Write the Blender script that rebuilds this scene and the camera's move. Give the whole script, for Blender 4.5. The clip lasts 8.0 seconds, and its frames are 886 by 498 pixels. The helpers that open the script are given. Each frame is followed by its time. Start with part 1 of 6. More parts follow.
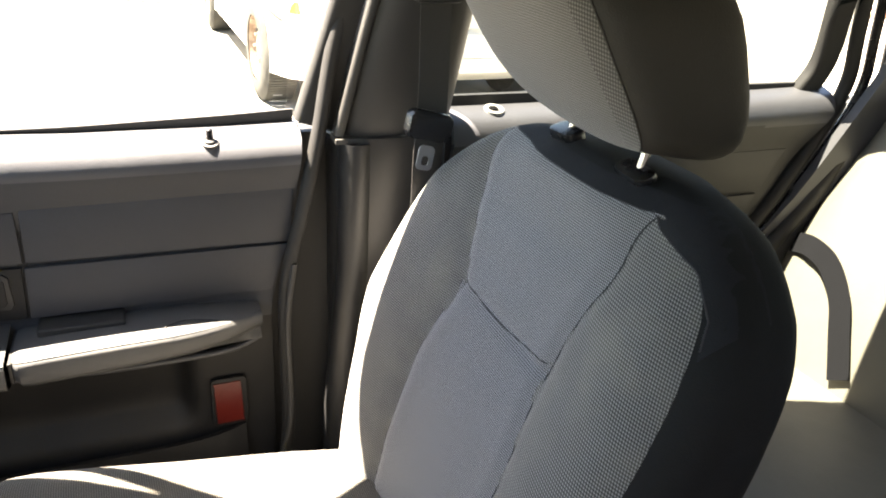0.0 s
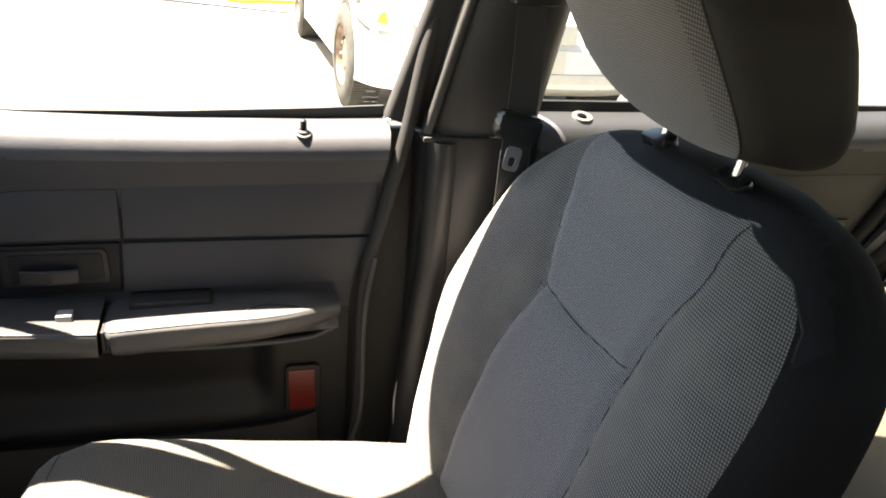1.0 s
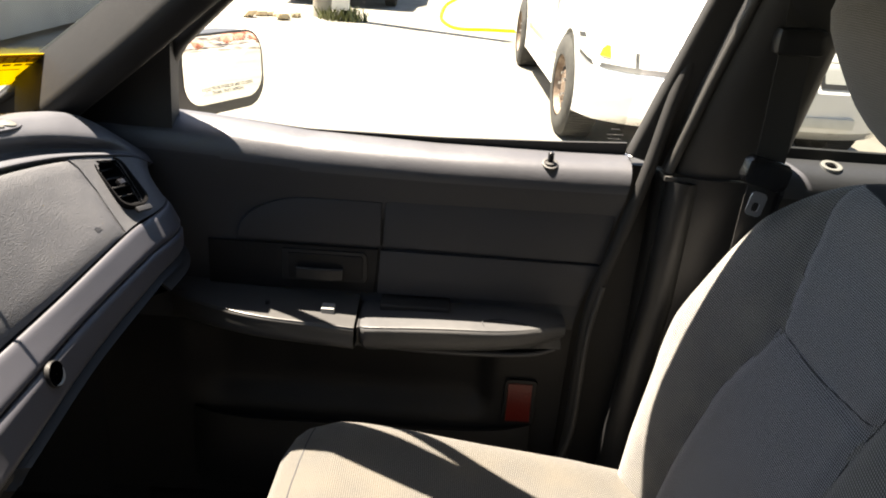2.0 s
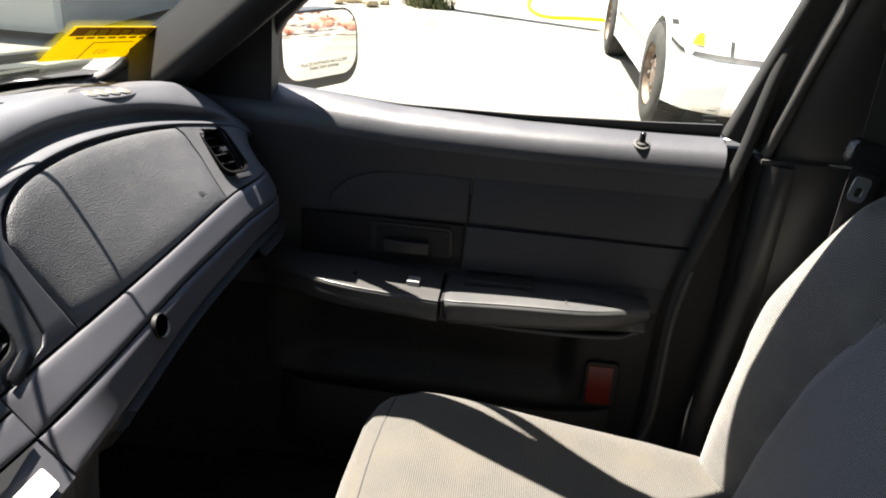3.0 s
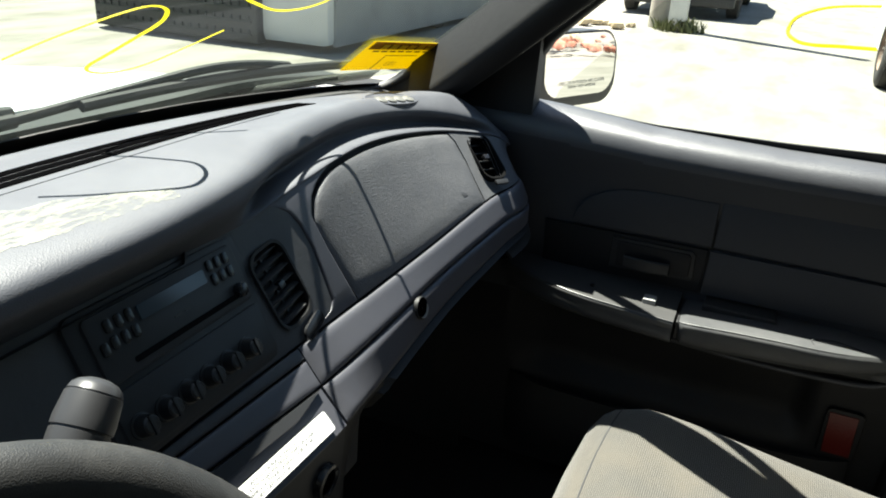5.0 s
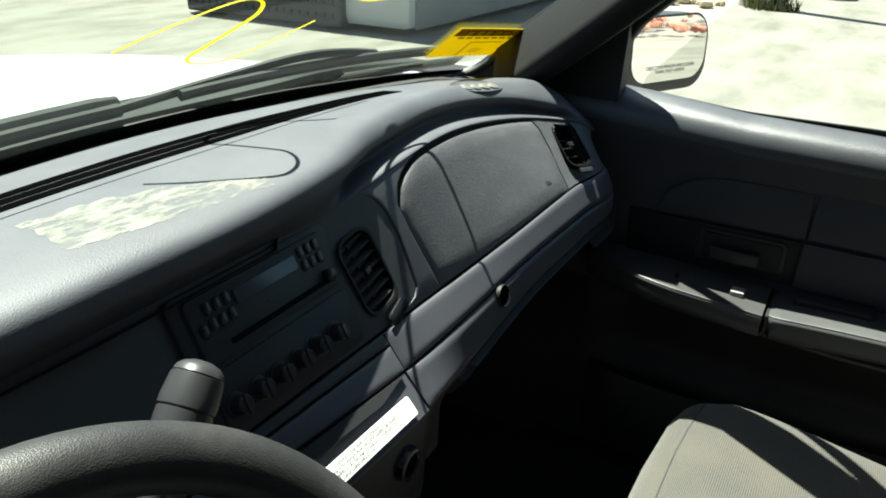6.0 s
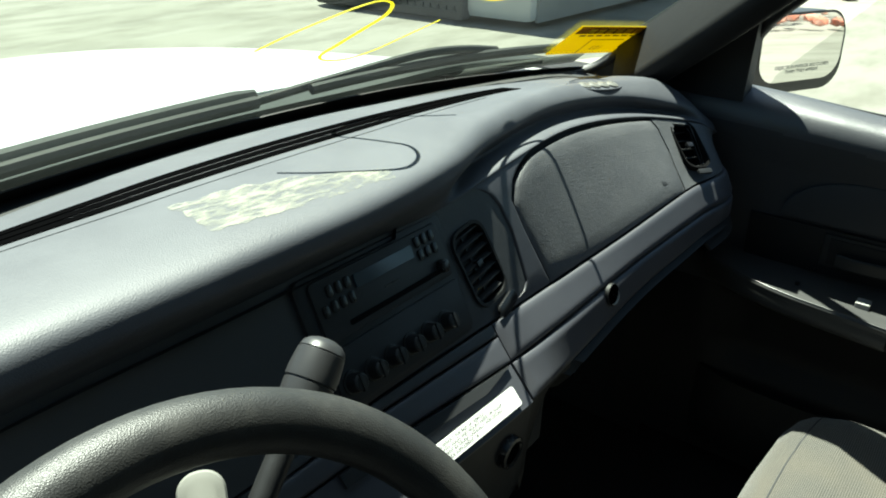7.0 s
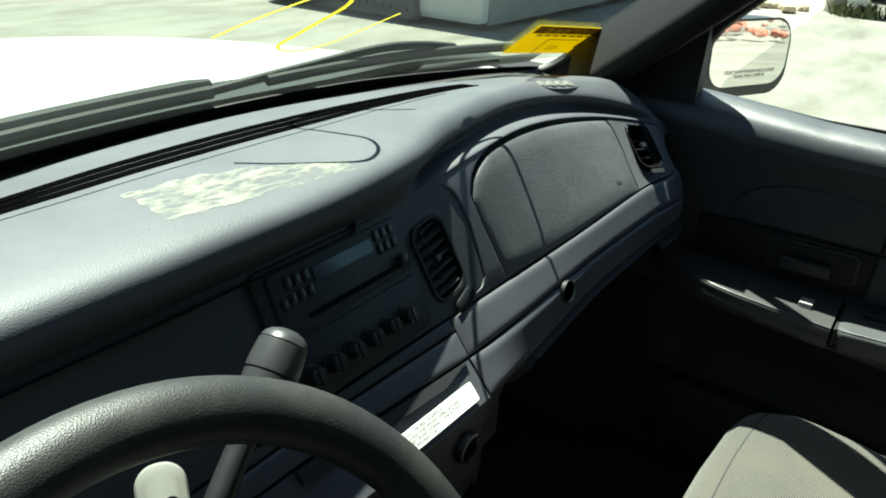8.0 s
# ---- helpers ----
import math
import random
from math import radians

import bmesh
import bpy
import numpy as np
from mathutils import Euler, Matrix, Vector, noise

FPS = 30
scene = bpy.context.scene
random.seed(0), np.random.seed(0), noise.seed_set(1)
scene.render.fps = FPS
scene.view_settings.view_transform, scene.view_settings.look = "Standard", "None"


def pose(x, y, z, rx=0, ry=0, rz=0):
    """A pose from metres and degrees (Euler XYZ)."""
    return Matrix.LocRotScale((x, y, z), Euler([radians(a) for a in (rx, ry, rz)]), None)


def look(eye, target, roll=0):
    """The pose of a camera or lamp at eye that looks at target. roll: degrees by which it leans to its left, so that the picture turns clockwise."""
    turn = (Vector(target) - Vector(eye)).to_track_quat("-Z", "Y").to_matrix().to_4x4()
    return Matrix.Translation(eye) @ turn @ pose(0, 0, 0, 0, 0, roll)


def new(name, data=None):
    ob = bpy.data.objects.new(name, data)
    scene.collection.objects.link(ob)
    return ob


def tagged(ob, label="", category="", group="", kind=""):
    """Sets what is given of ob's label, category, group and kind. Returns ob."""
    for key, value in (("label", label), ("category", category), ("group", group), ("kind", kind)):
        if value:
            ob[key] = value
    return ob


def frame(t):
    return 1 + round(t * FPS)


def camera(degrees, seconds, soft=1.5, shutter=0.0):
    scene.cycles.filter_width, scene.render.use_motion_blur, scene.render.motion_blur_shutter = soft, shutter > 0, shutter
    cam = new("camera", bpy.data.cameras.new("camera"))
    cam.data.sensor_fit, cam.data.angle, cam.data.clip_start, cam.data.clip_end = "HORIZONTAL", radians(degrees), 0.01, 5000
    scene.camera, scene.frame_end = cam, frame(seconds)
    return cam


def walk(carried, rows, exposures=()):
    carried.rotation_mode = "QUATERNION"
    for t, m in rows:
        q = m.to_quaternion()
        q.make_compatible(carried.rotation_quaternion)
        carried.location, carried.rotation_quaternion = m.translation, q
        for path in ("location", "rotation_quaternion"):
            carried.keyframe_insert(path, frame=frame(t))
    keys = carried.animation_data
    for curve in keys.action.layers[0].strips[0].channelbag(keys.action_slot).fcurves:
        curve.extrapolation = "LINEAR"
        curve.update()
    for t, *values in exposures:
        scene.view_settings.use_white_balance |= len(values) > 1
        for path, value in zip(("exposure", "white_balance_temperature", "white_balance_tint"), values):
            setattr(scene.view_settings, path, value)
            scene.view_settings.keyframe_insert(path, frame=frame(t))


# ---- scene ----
cam = camera(60.47, 8.0, 1.9)
PATH = [
    (0, (-0.3091, 0.2139, 1.2317), (1.3703, -0.4941, 0.4080), 3.31),
    (0.3, (-0.3110, 0.2351, 1.2179), (1.3976, -0.3909, 0.3878), 5.13),
    (0.5, (-0.3216, 0.2221, 1.2212), (1.4350, -0.3075, 0.4251), 3.08),
    (0.7, (-0.3185, 0.2352, 1.2172), (1.4225, -0.3485, 0.4245), 4.29),
    (1, (-0.3172, 0.2359, 1.2117), (1.4342, -0.3091, 0.4146), 4.82),
    (1.2, (-0.3258, 0.2388, 1.2233), (1.4564, -0.2138, 0.4367), 4.44),
    (1.5, (-0.3383, 0.2783, 1.2126), (1.4697, -0.0677, 0.4309), 6.34),
    (1.7, (-0.3579, 0.2781, 1.2273), (1.4841, 0.0776, 0.4744), 5.23),
    (2, (-0.3751, 0.3126, 1.2347), (1.4693, 0.2598, 0.4630), 4.43),
    (2.2, (-0.3792, 0.3195, 1.2373), (1.4469, 0.3331, 0.4219), 4.17),
    (3.3, (-0.3990, 0.3297, 1.2138), (1.4270, 0.5088, 0.4177), 3.71),
    (3.5, (-0.4005, 0.3348, 1.2210), (1.4240, 0.5344, 0.4265), 3.20),
    (4, (-0.4026, 0.3316, 1.2170), (1.4109, 0.6267, 0.4270), 1.00),
    (4.2, (-0.4102, 0.3264, 1.2428), (1.3786, 0.6853, 0.4235), 1.54),
    (4.5, (-0.4281, 0.3457, 1.2198), (1.3689, 0.7705, 0.4512), 3.49),
    (4.8, (-0.4432, 0.3563, 1.2229), (1.3140, 0.8868, 0.4286), 3.33),
    (5, (-0.4621, 0.3482, 1.2236), (1.2342, 1.0471, 0.4275), 3.18),
    (5.2, (-0.4647, 0.3513, 1.2212), (1.2126, 1.1072, 0.4368), 3.03),
    (6.3, (-0.4713, 0.3559, 1.2345), (1.0688, 1.2949, 0.3706), 1.13),
    (6.5, (-0.4808, 0.3530, 1.2353), (1.0223, 1.3614, 0.3845), 0.70),
    (7, (-0.4872, 0.3452, 1.2435), (0.9369, 1.4492, 0.3756), 0.34),
    (7.5, (-0.4821, 0.3439, 1.2470), (0.9703, 1.4236, 0.3958), -0.15),
    (8, (-0.4933, 0.3552, 1.2346), (1.0125, 1.3505, 0.3731), 2.80),
]
EXPOSURES = [(0.0, 4.68, 7750, 13), (0.6, 4.23, 7750, 13), (1.2, 3.90, 7750, 14), (1.7, 3.38, 7700, 14), (2.2, 2.7, 7300, 13), (3.5, 2.62, 6750, 10), (4.4, 2.58, 6600, 5), (5.0, 2.28, 6450, 2), (6.5, 1.98, 6380, -9), (8.0, 1.96, 6280, -12)]
walk(cam, [(t, look(eye, target, roll)) for t, eye, target, roll in PATH], EXPOSURES)

# ---- daylight: high sun from the front right of the car ----
SUN_AZ, SUN_EL = radians(26.0), radians(67.0)      # azimuth from +y towards +x
world = bpy.data.worlds.new("sky")
scene.world = world
world.use_nodes = True
wn = world.node_tree.nodes
sky = wn.new("ShaderNodeTexSky")
sky.sky_type = "NISHITA"
sky.sun_disc = False
sky.sun_elevation = SUN_EL
sky.sun_rotation = SUN_AZ
world.node_tree.links.new(sky.outputs[0], wn["Background"].inputs[0])
wn["Background"].inputs[1].default_value = 0.05
sun = new("sun", bpy.data.lights.new("sun", "SUN"))
sun.data.energy, sun.data.angle, sun.data.color = 5.0, radians(0.5), (1.0, 0.95, 0.87)
sun_dir = Vector((math.sin(SUN_AZ) * math.cos(SUN_EL), math.cos(SUN_AZ) * math.cos(SUN_EL), math.sin(SUN_EL)))
sun.matrix_world = look(sun_dir * 20, (0, 0, 0))


# ---- materials ----
def material(name, colour, rough=0.5, metal=0.0, grain=0.0, grain_scale=900.0, stain=0.0, stain_scale=6.0,
             stain_colour=None, spec=0.5, bump=0.2, vary=0.0, coat=0.0, stretch=None):
    m = bpy.data.materials.new(name)
    m.use_nodes = True
    nt = m.node_tree
    N, link = nt.nodes, nt.links.new
    p = N["Principled BSDF"]
    p.inputs["Roughness"].default_value = rough
    p.inputs["Metallic"].default_value = metal
    p.inputs["Specular IOR Level"].default_value = spec
    p.inputs["Coat Weight"].default_value = coat
    tc = N.new("ShaderNodeTexCoord")
    col = None
    rgb = N.new("ShaderNodeRGB")
    rgb.outputs[0].default_value = (*colour, 1)
    col = rgb.outputs[0]
    if stain:
        n = N.new("ShaderNodeTexNoise")
        n.inputs["Scale"].default_value = stain_scale
        n.inputs["Detail"].default_value = 7
        n.inputs["Roughness"].default_value = 0.65
        if stretch:
            mp = N.new("ShaderNodeMapping")
            mp.inputs["Scale"].default_value = stretch
            link(tc.outputs["Object"], mp.inputs[0])
            link(mp.outputs[0], n.inputs["Vector"])
        else:
            link(tc.outputs["Object"], n.inputs["Vector"])
        r = N.new("ShaderNodeMapRange")
        r.inputs[1].default_value, r.inputs[2].default_value = 0.42, 0.72
        link(n.outputs[0], r.inputs[0])
        f = N.new("ShaderNodeMath")
        f.operation = "MULTIPLY"
        f.inputs[1].default_value = stain
        link(r.outputs[0], f.inputs[0])
        mx = N.new("ShaderNodeMix")
        mx.data_type = "RGBA"
        link(f.outputs[0], mx.inputs[0])
        link(col, mx.inputs[6])
        mx.inputs[7].default_value = (*(stain_colour or tuple(c * 0.6 for c in colour)), 1)
        col = mx.outputs[2]
        rr = N.new("ShaderNodeMapRange")
        rr.inputs[3].default_value, rr.inputs[4].default_value = rough - 0.06, min(1, rough + 0.14)
        link(n.outputs[0], rr.inputs[0])
        link(rr.outputs[0], p.inputs["Roughness"])
    if vary:
        oi = N.new("ShaderNodeObjectInfo")
        hs = N.new("ShaderNodeHueSaturation")
        mr = N.new("ShaderNodeMapRange")
        mr.inputs[3].default_value, mr.inputs[4].default_value = 1 - vary, 1 + vary
        link(oi.outputs["Random"], mr.inputs[0])
        link(mr.outputs[0], hs.inputs["Value"])
        link(col, hs.inputs["Color"])
        col = hs.outputs[0]
    link(col, p.inputs["Base Color"])
    if grain:
        v = N.new("ShaderNodeTexVoronoi")
        v.inputs["Scale"].default_value = grain_scale
        link(tc.outputs["Object"], v.inputs["Vector"])
        b = N.new("ShaderNodeBump")
        b.inputs["Strength"].default_value = grain
        b.inputs["Distance"].default_value = 0.0006
        link(v.outputs["Distance"], b.inputs["Height"])
        n2 = N.new("ShaderNodeTexNoise")
        n2.inputs["Scale"].default_value = grain_scale / 18
        link(tc.outputs["Object"], n2.inputs["Vector"])
        b2 = N.new("ShaderNodeBump")
        b2.inputs["Strength"].default_value = bump
        b2.inputs["Distance"].default_value = 0.002
        link(n2.outputs[0], b2.inputs["Height"])
        link(b.outputs[0], b2.inputs["Normal"])
        link(b2.outputs[0], p.inputs["Normal"])
    return m


def fabric(name, colour, light, scale=1500.0, axes=(0, 2), stain=0.0, stain_colour=(0.3, 0.28, 0.22)):
    """Woven cloth: small light knots in rows on a darker ground."""
    m = bpy.data.materials.new(name)
    m.use_nodes = True
    nt = m.node_tree
    N, link = nt.nodes, nt.links.new
    p = N["Principled BSDF"]
    p.inputs["Roughness"].default_value = 0.9
    p.inputs["Specular IOR Level"].default_value = 0.2
    p.inputs["Sheen Weight"].default_value = 0.25
    tc = N.new("ShaderNodeTexCoord")
    sep = N.new("ShaderNodeSeparateXYZ")
    link(tc.outputs["Object"], sep.inputs[0])

    def op(kind, a, b=None):
        q = N.new("ShaderNodeMath")
        q.operation = kind
        for i, s in enumerate((a, b)):
            if s is None:
                continue
            if isinstance(s, (int, float)):
                q.inputs[i].default_value = s
            else:
                link(s, q.inputs[i])
        return q.outputs[0]
    third = 3 - axes[0] - axes[1]
    a = op("ADD", sep.outputs[axes[0]], op("MULTIPLY", sep.outputs[third], 0.83))
    b = op("SUBTRACT", sep.outputs[axes[1]], op("MULTIPLY", sep.outputs[third], 0.41))
    s1 = op("SINE", op("MULTIPLY", op("ADD", a, b), scale))
    s2 = op("SINE", op("MULTIPLY", op("SUBTRACT", a, b), scale))
    knot = op("MULTIPLY", op("ADD", op("MULTIPLY", s1, s2), 1.0), 0.5)
    knot = op("POWER", knot, 2.0)
    n = N.new("ShaderNodeTexNoise")
    n.inputs["Scale"].default_value = 14
    n.inputs["Detail"].default_value = 6
    link(tc.outputs["Object"], n.inputs["Vector"])
    mx = N.new("ShaderNodeMix")
    mx.data_type = "RGBA"
    link(knot, mx.inputs[0])
    mx.inputs[6].default_value = (*colour, 1)
    mx.inputs[7].default_value = (*light, 1)
    mr = N.new("ShaderNodeMapRange")
    mr.inputs[1].default_value, mr.inputs[2].default_value = 0.45, 0.75
    mr.inputs[4].default_value = stain
    link(n.outputs[0], mr.inputs[0])
    m2 = N.new("ShaderNodeMix")
    m2.data_type = "RGBA"
    link(mr.outputs[0], m2.inputs[0])
    link(mx.outputs[2], m2.inputs[6])
    m2.inputs[7].default_value = (*stain_colour, 1)
    link(m2.outputs[2], p.inputs["Base Color"])
    bp = N.new("ShaderNodeBump")
    bp.inputs["Strength"].default_value = 0.8
    bp.inputs["Distance"].default_value = 0.0008
    link(knot, bp.inputs["Height"])
    link(bp.outputs[0], p.inputs["Normal"])
    return m


def glass(name, tint=(0.93, 0.97, 0.94), gloss=0.5, dust=0.0):
    m = bpy.data.materials.new(name)
    m.use_nodes = True
    nt = m.node_tree
    N, link = nt.nodes, nt.links.new
    N.remove(N["Principled BSDF"])
    tr = N.new("ShaderNodeBsdfTransparent")
    tr.inputs[0].default_value = (*tint, 1)
    gl = N.new("ShaderNodeBsdfGlossy")
    gl.inputs["Roughness"].default_value = 0.02
    fr = N.new("ShaderNodeFresnel")
    fr.inputs[0].default_value = 1.45
    mx = N.new("ShaderNodeMixShader")
    cap = N.new("ShaderNodeMath")
    cap.operation = "MULTIPLY"
    cap.inputs[1].default_value = gloss
    link(fr.outputs[0], cap.inputs[0])
    link(cap.outputs[0], mx.inputs[0])
    link(tr.outputs[0], mx.inputs[1])
    link(gl.outputs[0], mx.inputs[2])
    last = mx.outputs[0]
    if dust:
        df = N.new("ShaderNodeBsdfDiffuse")
        df.inputs[0].default_value = (0.75, 0.78, 0.74, 1)
        n = N.new("ShaderNodeTexNoise")
        n.inputs["Scale"].default_value = 5
        n.inputs["Detail"].default_value = 8
        tc = N.new("ShaderNodeTexCoord")
        link(tc.outputs["Object"], n.inputs["Vector"])
        mr = N.new("ShaderNodeMapRange")
        mr.inputs[1].default_value, mr.inputs[2].default_value = 0.3, 0.8
        mr.inputs[3].default_value, mr.inputs[4].default_value = dust * 0.6, dust * 1.5
        link(n.outputs[0], mr.inputs[0])
        m2 = N.new("ShaderNodeMixShader")
        link(mr.outputs[0], m2.inputs[0])
        link(last, m2.inputs[1])
        link(df.outputs[0], m2.inputs[2])
        last = m2.outputs[0]
    link(last, N["Material Output"].inputs[0])
    return m


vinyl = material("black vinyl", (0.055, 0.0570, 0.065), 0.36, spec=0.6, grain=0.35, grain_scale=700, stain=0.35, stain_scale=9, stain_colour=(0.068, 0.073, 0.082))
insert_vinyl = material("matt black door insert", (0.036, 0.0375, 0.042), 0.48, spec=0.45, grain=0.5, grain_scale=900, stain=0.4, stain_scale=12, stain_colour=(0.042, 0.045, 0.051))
arm_vinyl = material("worn black armrest vinyl", (0.047, 0.0485, 0.051), 0.42, spec=0.5, grain=0.4, grain_scale=700, stain=0.6, stain_scale=11, stain_colour=(0.082, 0.082, 0.080))
# Darkened below its true tone to stand for the shade on the rear door.
rear_trim = material("rear door vinyl darkened for shade", (0.021, 0.022, 0.024), 0.42, grain=0.3, grain_scale=700, stain=0.3, stain_scale=9, stain_colour=(0.026, 0.026, 0.027))
dash_vinyl = material("dark grey dash vinyl", (0.059, 0.062, 0.073), 0.50, spec=0.42, grain=0.3, grain_scale=800, stain=0.6, stain_scale=9, stain_colour=(0.086, 0.091, 0.104), bump=0.03)
cover_vinyl = material("grained charcoal vinyl", (0.068, 0.070, 0.077), 0.48, spec=0.5, grain=0.9, grain_scale=760, stain=0.5, stain_scale=26, stain_colour=(0.092, 0.094, 0.100), bump=0.14)
band_vinyl = material("smooth charcoal vinyl", (0.054, 0.0545, 0.065), 0.38, spec=0.55, grain=0.15, grain_scale=1100, stain=0.35, stain_scale=9, stain_colour=(0.074, 0.075, 0.086), bump=0.05)
# Shaded copy of the cover vinyl: the brow's shade is put into its colour.
console_shade_vinyl = material("console vinyl darkened for shade", (0.040, 0.042, 0.047), 0.45, grain=0.2, grain_scale=1200, stain=0.3, stain_scale=12, stain_colour=(0.048, 0.05, 0.054))
# Near-black colour that stands for shade low on the door and under the dash.
shade_plastic = material("black plastic darkened for shade", (0.0095, 0.0095, 0.010), 0.5, grain=0.2, grain_scale=900, stain=0.3, stain_scale=12, stain_colour=(0.012, 0.012, 0.012), spec=0.35)
# Base colour raised in place of the sunlit sheen on the switch panel.
switch_plastic = material("lightened black switch panel", (0.050, 0.050, 0.050), 0.30, stain=0.5, stain_scale=25, stain_colour=(0.060, 0.060, 0.058))
stack_plastic = material("matt black console plastic", (0.027, 0.0277, 0.0295), 0.40, stain=0.3, stain_scale=20, spec=0.3)
plastic = material("black plastic", (0.014, 0.0142, 0.015), 0.40, grain=0.15, grain_scale=1200, stain=0.25, stain_scale=14, stain_colour=(0.022, 0.022, 0.022))
# Two near-black colours that stand for the shade inside slots and openings.
slot_black = material("slot shade black", (0.0016, 0.0016, 0.0018), 0.95, spec=0.0)
void_black = material("opening shade black", (0.009, 0.009, 0.0095), 0.9, spec=0.0)
pillar_dark = material("black pillar trim", (0.023, 0.0232, 0.024), 0.5, grain=0.3, grain_scale=900, stain=0.3, stain_scale=8, stain_colour=(0.026, 0.026, 0.027))
pillar_black = material("matt black windshield pillar", (0.0085, 0.0087, 0.0095), 0.65, spec=0.22, grain=0.3, grain_scale=900, stain=0.3, stain_scale=8, stain_colour=(0.016, 0.016, 0.017))
gloss_black = material("smooth black plastic", (0.012, 0.012, 0.013), 0.22, stain=0.2, stain_scale=20)
rubber = material("black rubber", (0.012, 0.012, 0.012), 0.65, grain=0.2, grain_scale=500, stain=0.3, stain_scale=15, stain_colour=(0.03, 0.03, 0.03))
pillar_grey = material("dark grey pillar trim", (0.040, 0.039, 0.037), 0.55, grain=0.3, grain_scale=900, stain=0.35, stain_scale=8)
leather = material("worn grained rim cover", (0.0175, 0.0175, 0.018), 0.44, grain=0.3, grain_scale=1300, stain=0.6, stain_scale=26, stain_colour=(0.052, 0.050, 0.047), bump=0.035)
cloth_main = fabric("grey blue seat cloth", (0.034, 0.035, 0.040), (0.450, 0.452, 0.470), 1150)
cloth_bolster = fabric("grey bolster cloth", (0.023, 0.0232, 0.0245), (0.330, 0.325, 0.313), 950, stain=0.2)
cloth_head = fabric("brown grey headrest cloth", (0.045, 0.042, 0.037), (0.190, 0.182, 0.163), 1000)
cloth_head_mid = fabric("brown grey headrest front cloth", (0.078, 0.073, 0.066), (0.160, 0.152, 0.138), 1500)
cloth_cushion = fabric("grey cushion cloth", (0.025, 0.0245, 0.023), (0.160, 0.151, 0.132), 1180, axes=(0, 1), stain=0.5, stain_colour=(0.100, 0.087, 0.066))
cloth_back = material("black vinyl back and shaded side", (0.0095, 0.0095, 0.0098), 0.75, spec=0.25, grain=0.3, grain_scale=600, stain=0.3)
cloth_top = material("blue grey top cloth darkened for shade", (0.0165, 0.017, 0.020), 0.8, spec=0.25, grain=0.4, grain_scale=600, stain=0.3, stain_scale=12)
head_side = material("dark brown headrest side", (0.026, 0.0235, 0.0185), 0.7, grain=0.4, grain_scale=700, stain=0.4, stain_scale=14, stain_colour=(0.036, 0.033, 0.027))
seam_mat = material("dark seam thread", (0.03, 0.031, 0.034), 0.85)
dome_grey = material("hazy grey sensor lens", (0.15, 0.148, 0.135), 0.3, stain=0.4, stain_scale=60)
pale_ring = material("pale grey plastic ring", (0.28, 0.28, 0.27), 0.5, stain=0.3, stain_scale=40)
rear_vinyl = material("pale grey rear seat vinyl", (0.135, 0.132, 0.110), 0.5, grain=0.3, grain_scale=500, stain=0.4, stain_scale=5)
chrome = material("chrome", (0.75, 0.75, 0.76), 0.15, 1.0)
steel = material("zinc steel", (0.55, 0.55, 0.55), 0.3, 1.0, stain=0.3, stain_scale=30)
webbing = material("charcoal belt webbing", (0.035, 0.034, 0.033), 0.7, grain=0.5, grain_scale=700, stain=0.2)
rear_webbing = material("dark rear belt webbing", (0.006, 0.0065, 0.008), 0.95, spec=0.1, grain=0.5, grain_scale=700)
red_lens = material("red reflector", (0.105, 0.011, 0.008), 0.3, grain=0.5, grain_scale=250)
white_paint = material("white car paint", (0.80, 0.80, 0.78), 0.25, coat=0.5, stain=0.15, stain_scale=3, stain_colour=(0.7, 0.69, 0.66))
carpet = material("black carpet", (0.016, 0.016, 0.017), 0.95, grain=0.9, grain_scale=300, stain=0.3)
headliner = material("grey headliner", (0.20, 0.20, 0.19), 0.9, grain=0.3, grain_scale=400, stain=0.15)
clear = glass("side glass", (0.72, 0.75, 0.73))
tinted_side = glass("tinted rear side glass", (0.36, 0.375, 0.36))
tinted = glass("tinted rear glass", (0.42, 0.44, 0.42))
screen_glass = glass("windshield glass", (0.64, 0.69, 0.645), gloss=0.35, dust=0.085)
mirror_mat = material("mirror glass", (0.78, 0.78, 0.76), 0.02, 1.0)
yellow_paint = material("yellow paint marker", (0.85, 0.75, 0.03), 0.6)
pn_ = yellow_paint.node_tree
p1, p2 = pn_.nodes.new("ShaderNodeBsdfTranslucent"), pn_.nodes.new("ShaderNodeMixShader")
p1.inputs[0].default_value = (0.95, 0.85, 0.04, 1)
p2.inputs[0].default_value = 0.6
pn_.links.new(pn_.nodes["Principled BSDF"].outputs[0], p2.inputs[1])
pn_.links.new(p1.outputs[0], p2.inputs[2])
pn_.links.new(p2.outputs[0], pn_.nodes["Material Output"].inputs[0])
yellow_paper = material("yellow sticker", (0.82, 0.73, 0.03), 0.5, stain=0.2, stain_scale=12)
yn = yellow_paper.node_tree
y1, y2 = yn.nodes.new("ShaderNodeBsdfTransparent"), yn.nodes.new("ShaderNodeMixShader")
y1.inputs[0].default_value = (0.62, 0.50, 0.03, 1)
y2.inputs[0].default_value = 0.55
yn.links.new(y1.outputs[0], y2.inputs[1])
y3, y4 = yn.nodes.new("ShaderNodeBsdfTranslucent"), yn.nodes.new("ShaderNodeMixShader")
y3.inputs[0].default_value = (0.90, 0.72, 0.02, 1)
y4.inputs[0].default_value = 0.25
yn.links.new(yn.nodes["Principled BSDF"].outputs[0], y4.inputs[1])
yn.links.new(y3.outputs[0], y4.inputs[2])
yn.links.new(y4.outputs[0], y2.inputs[2])
yn.links.new(y2.outputs[0], yn.nodes["Material Output"].inputs[0])
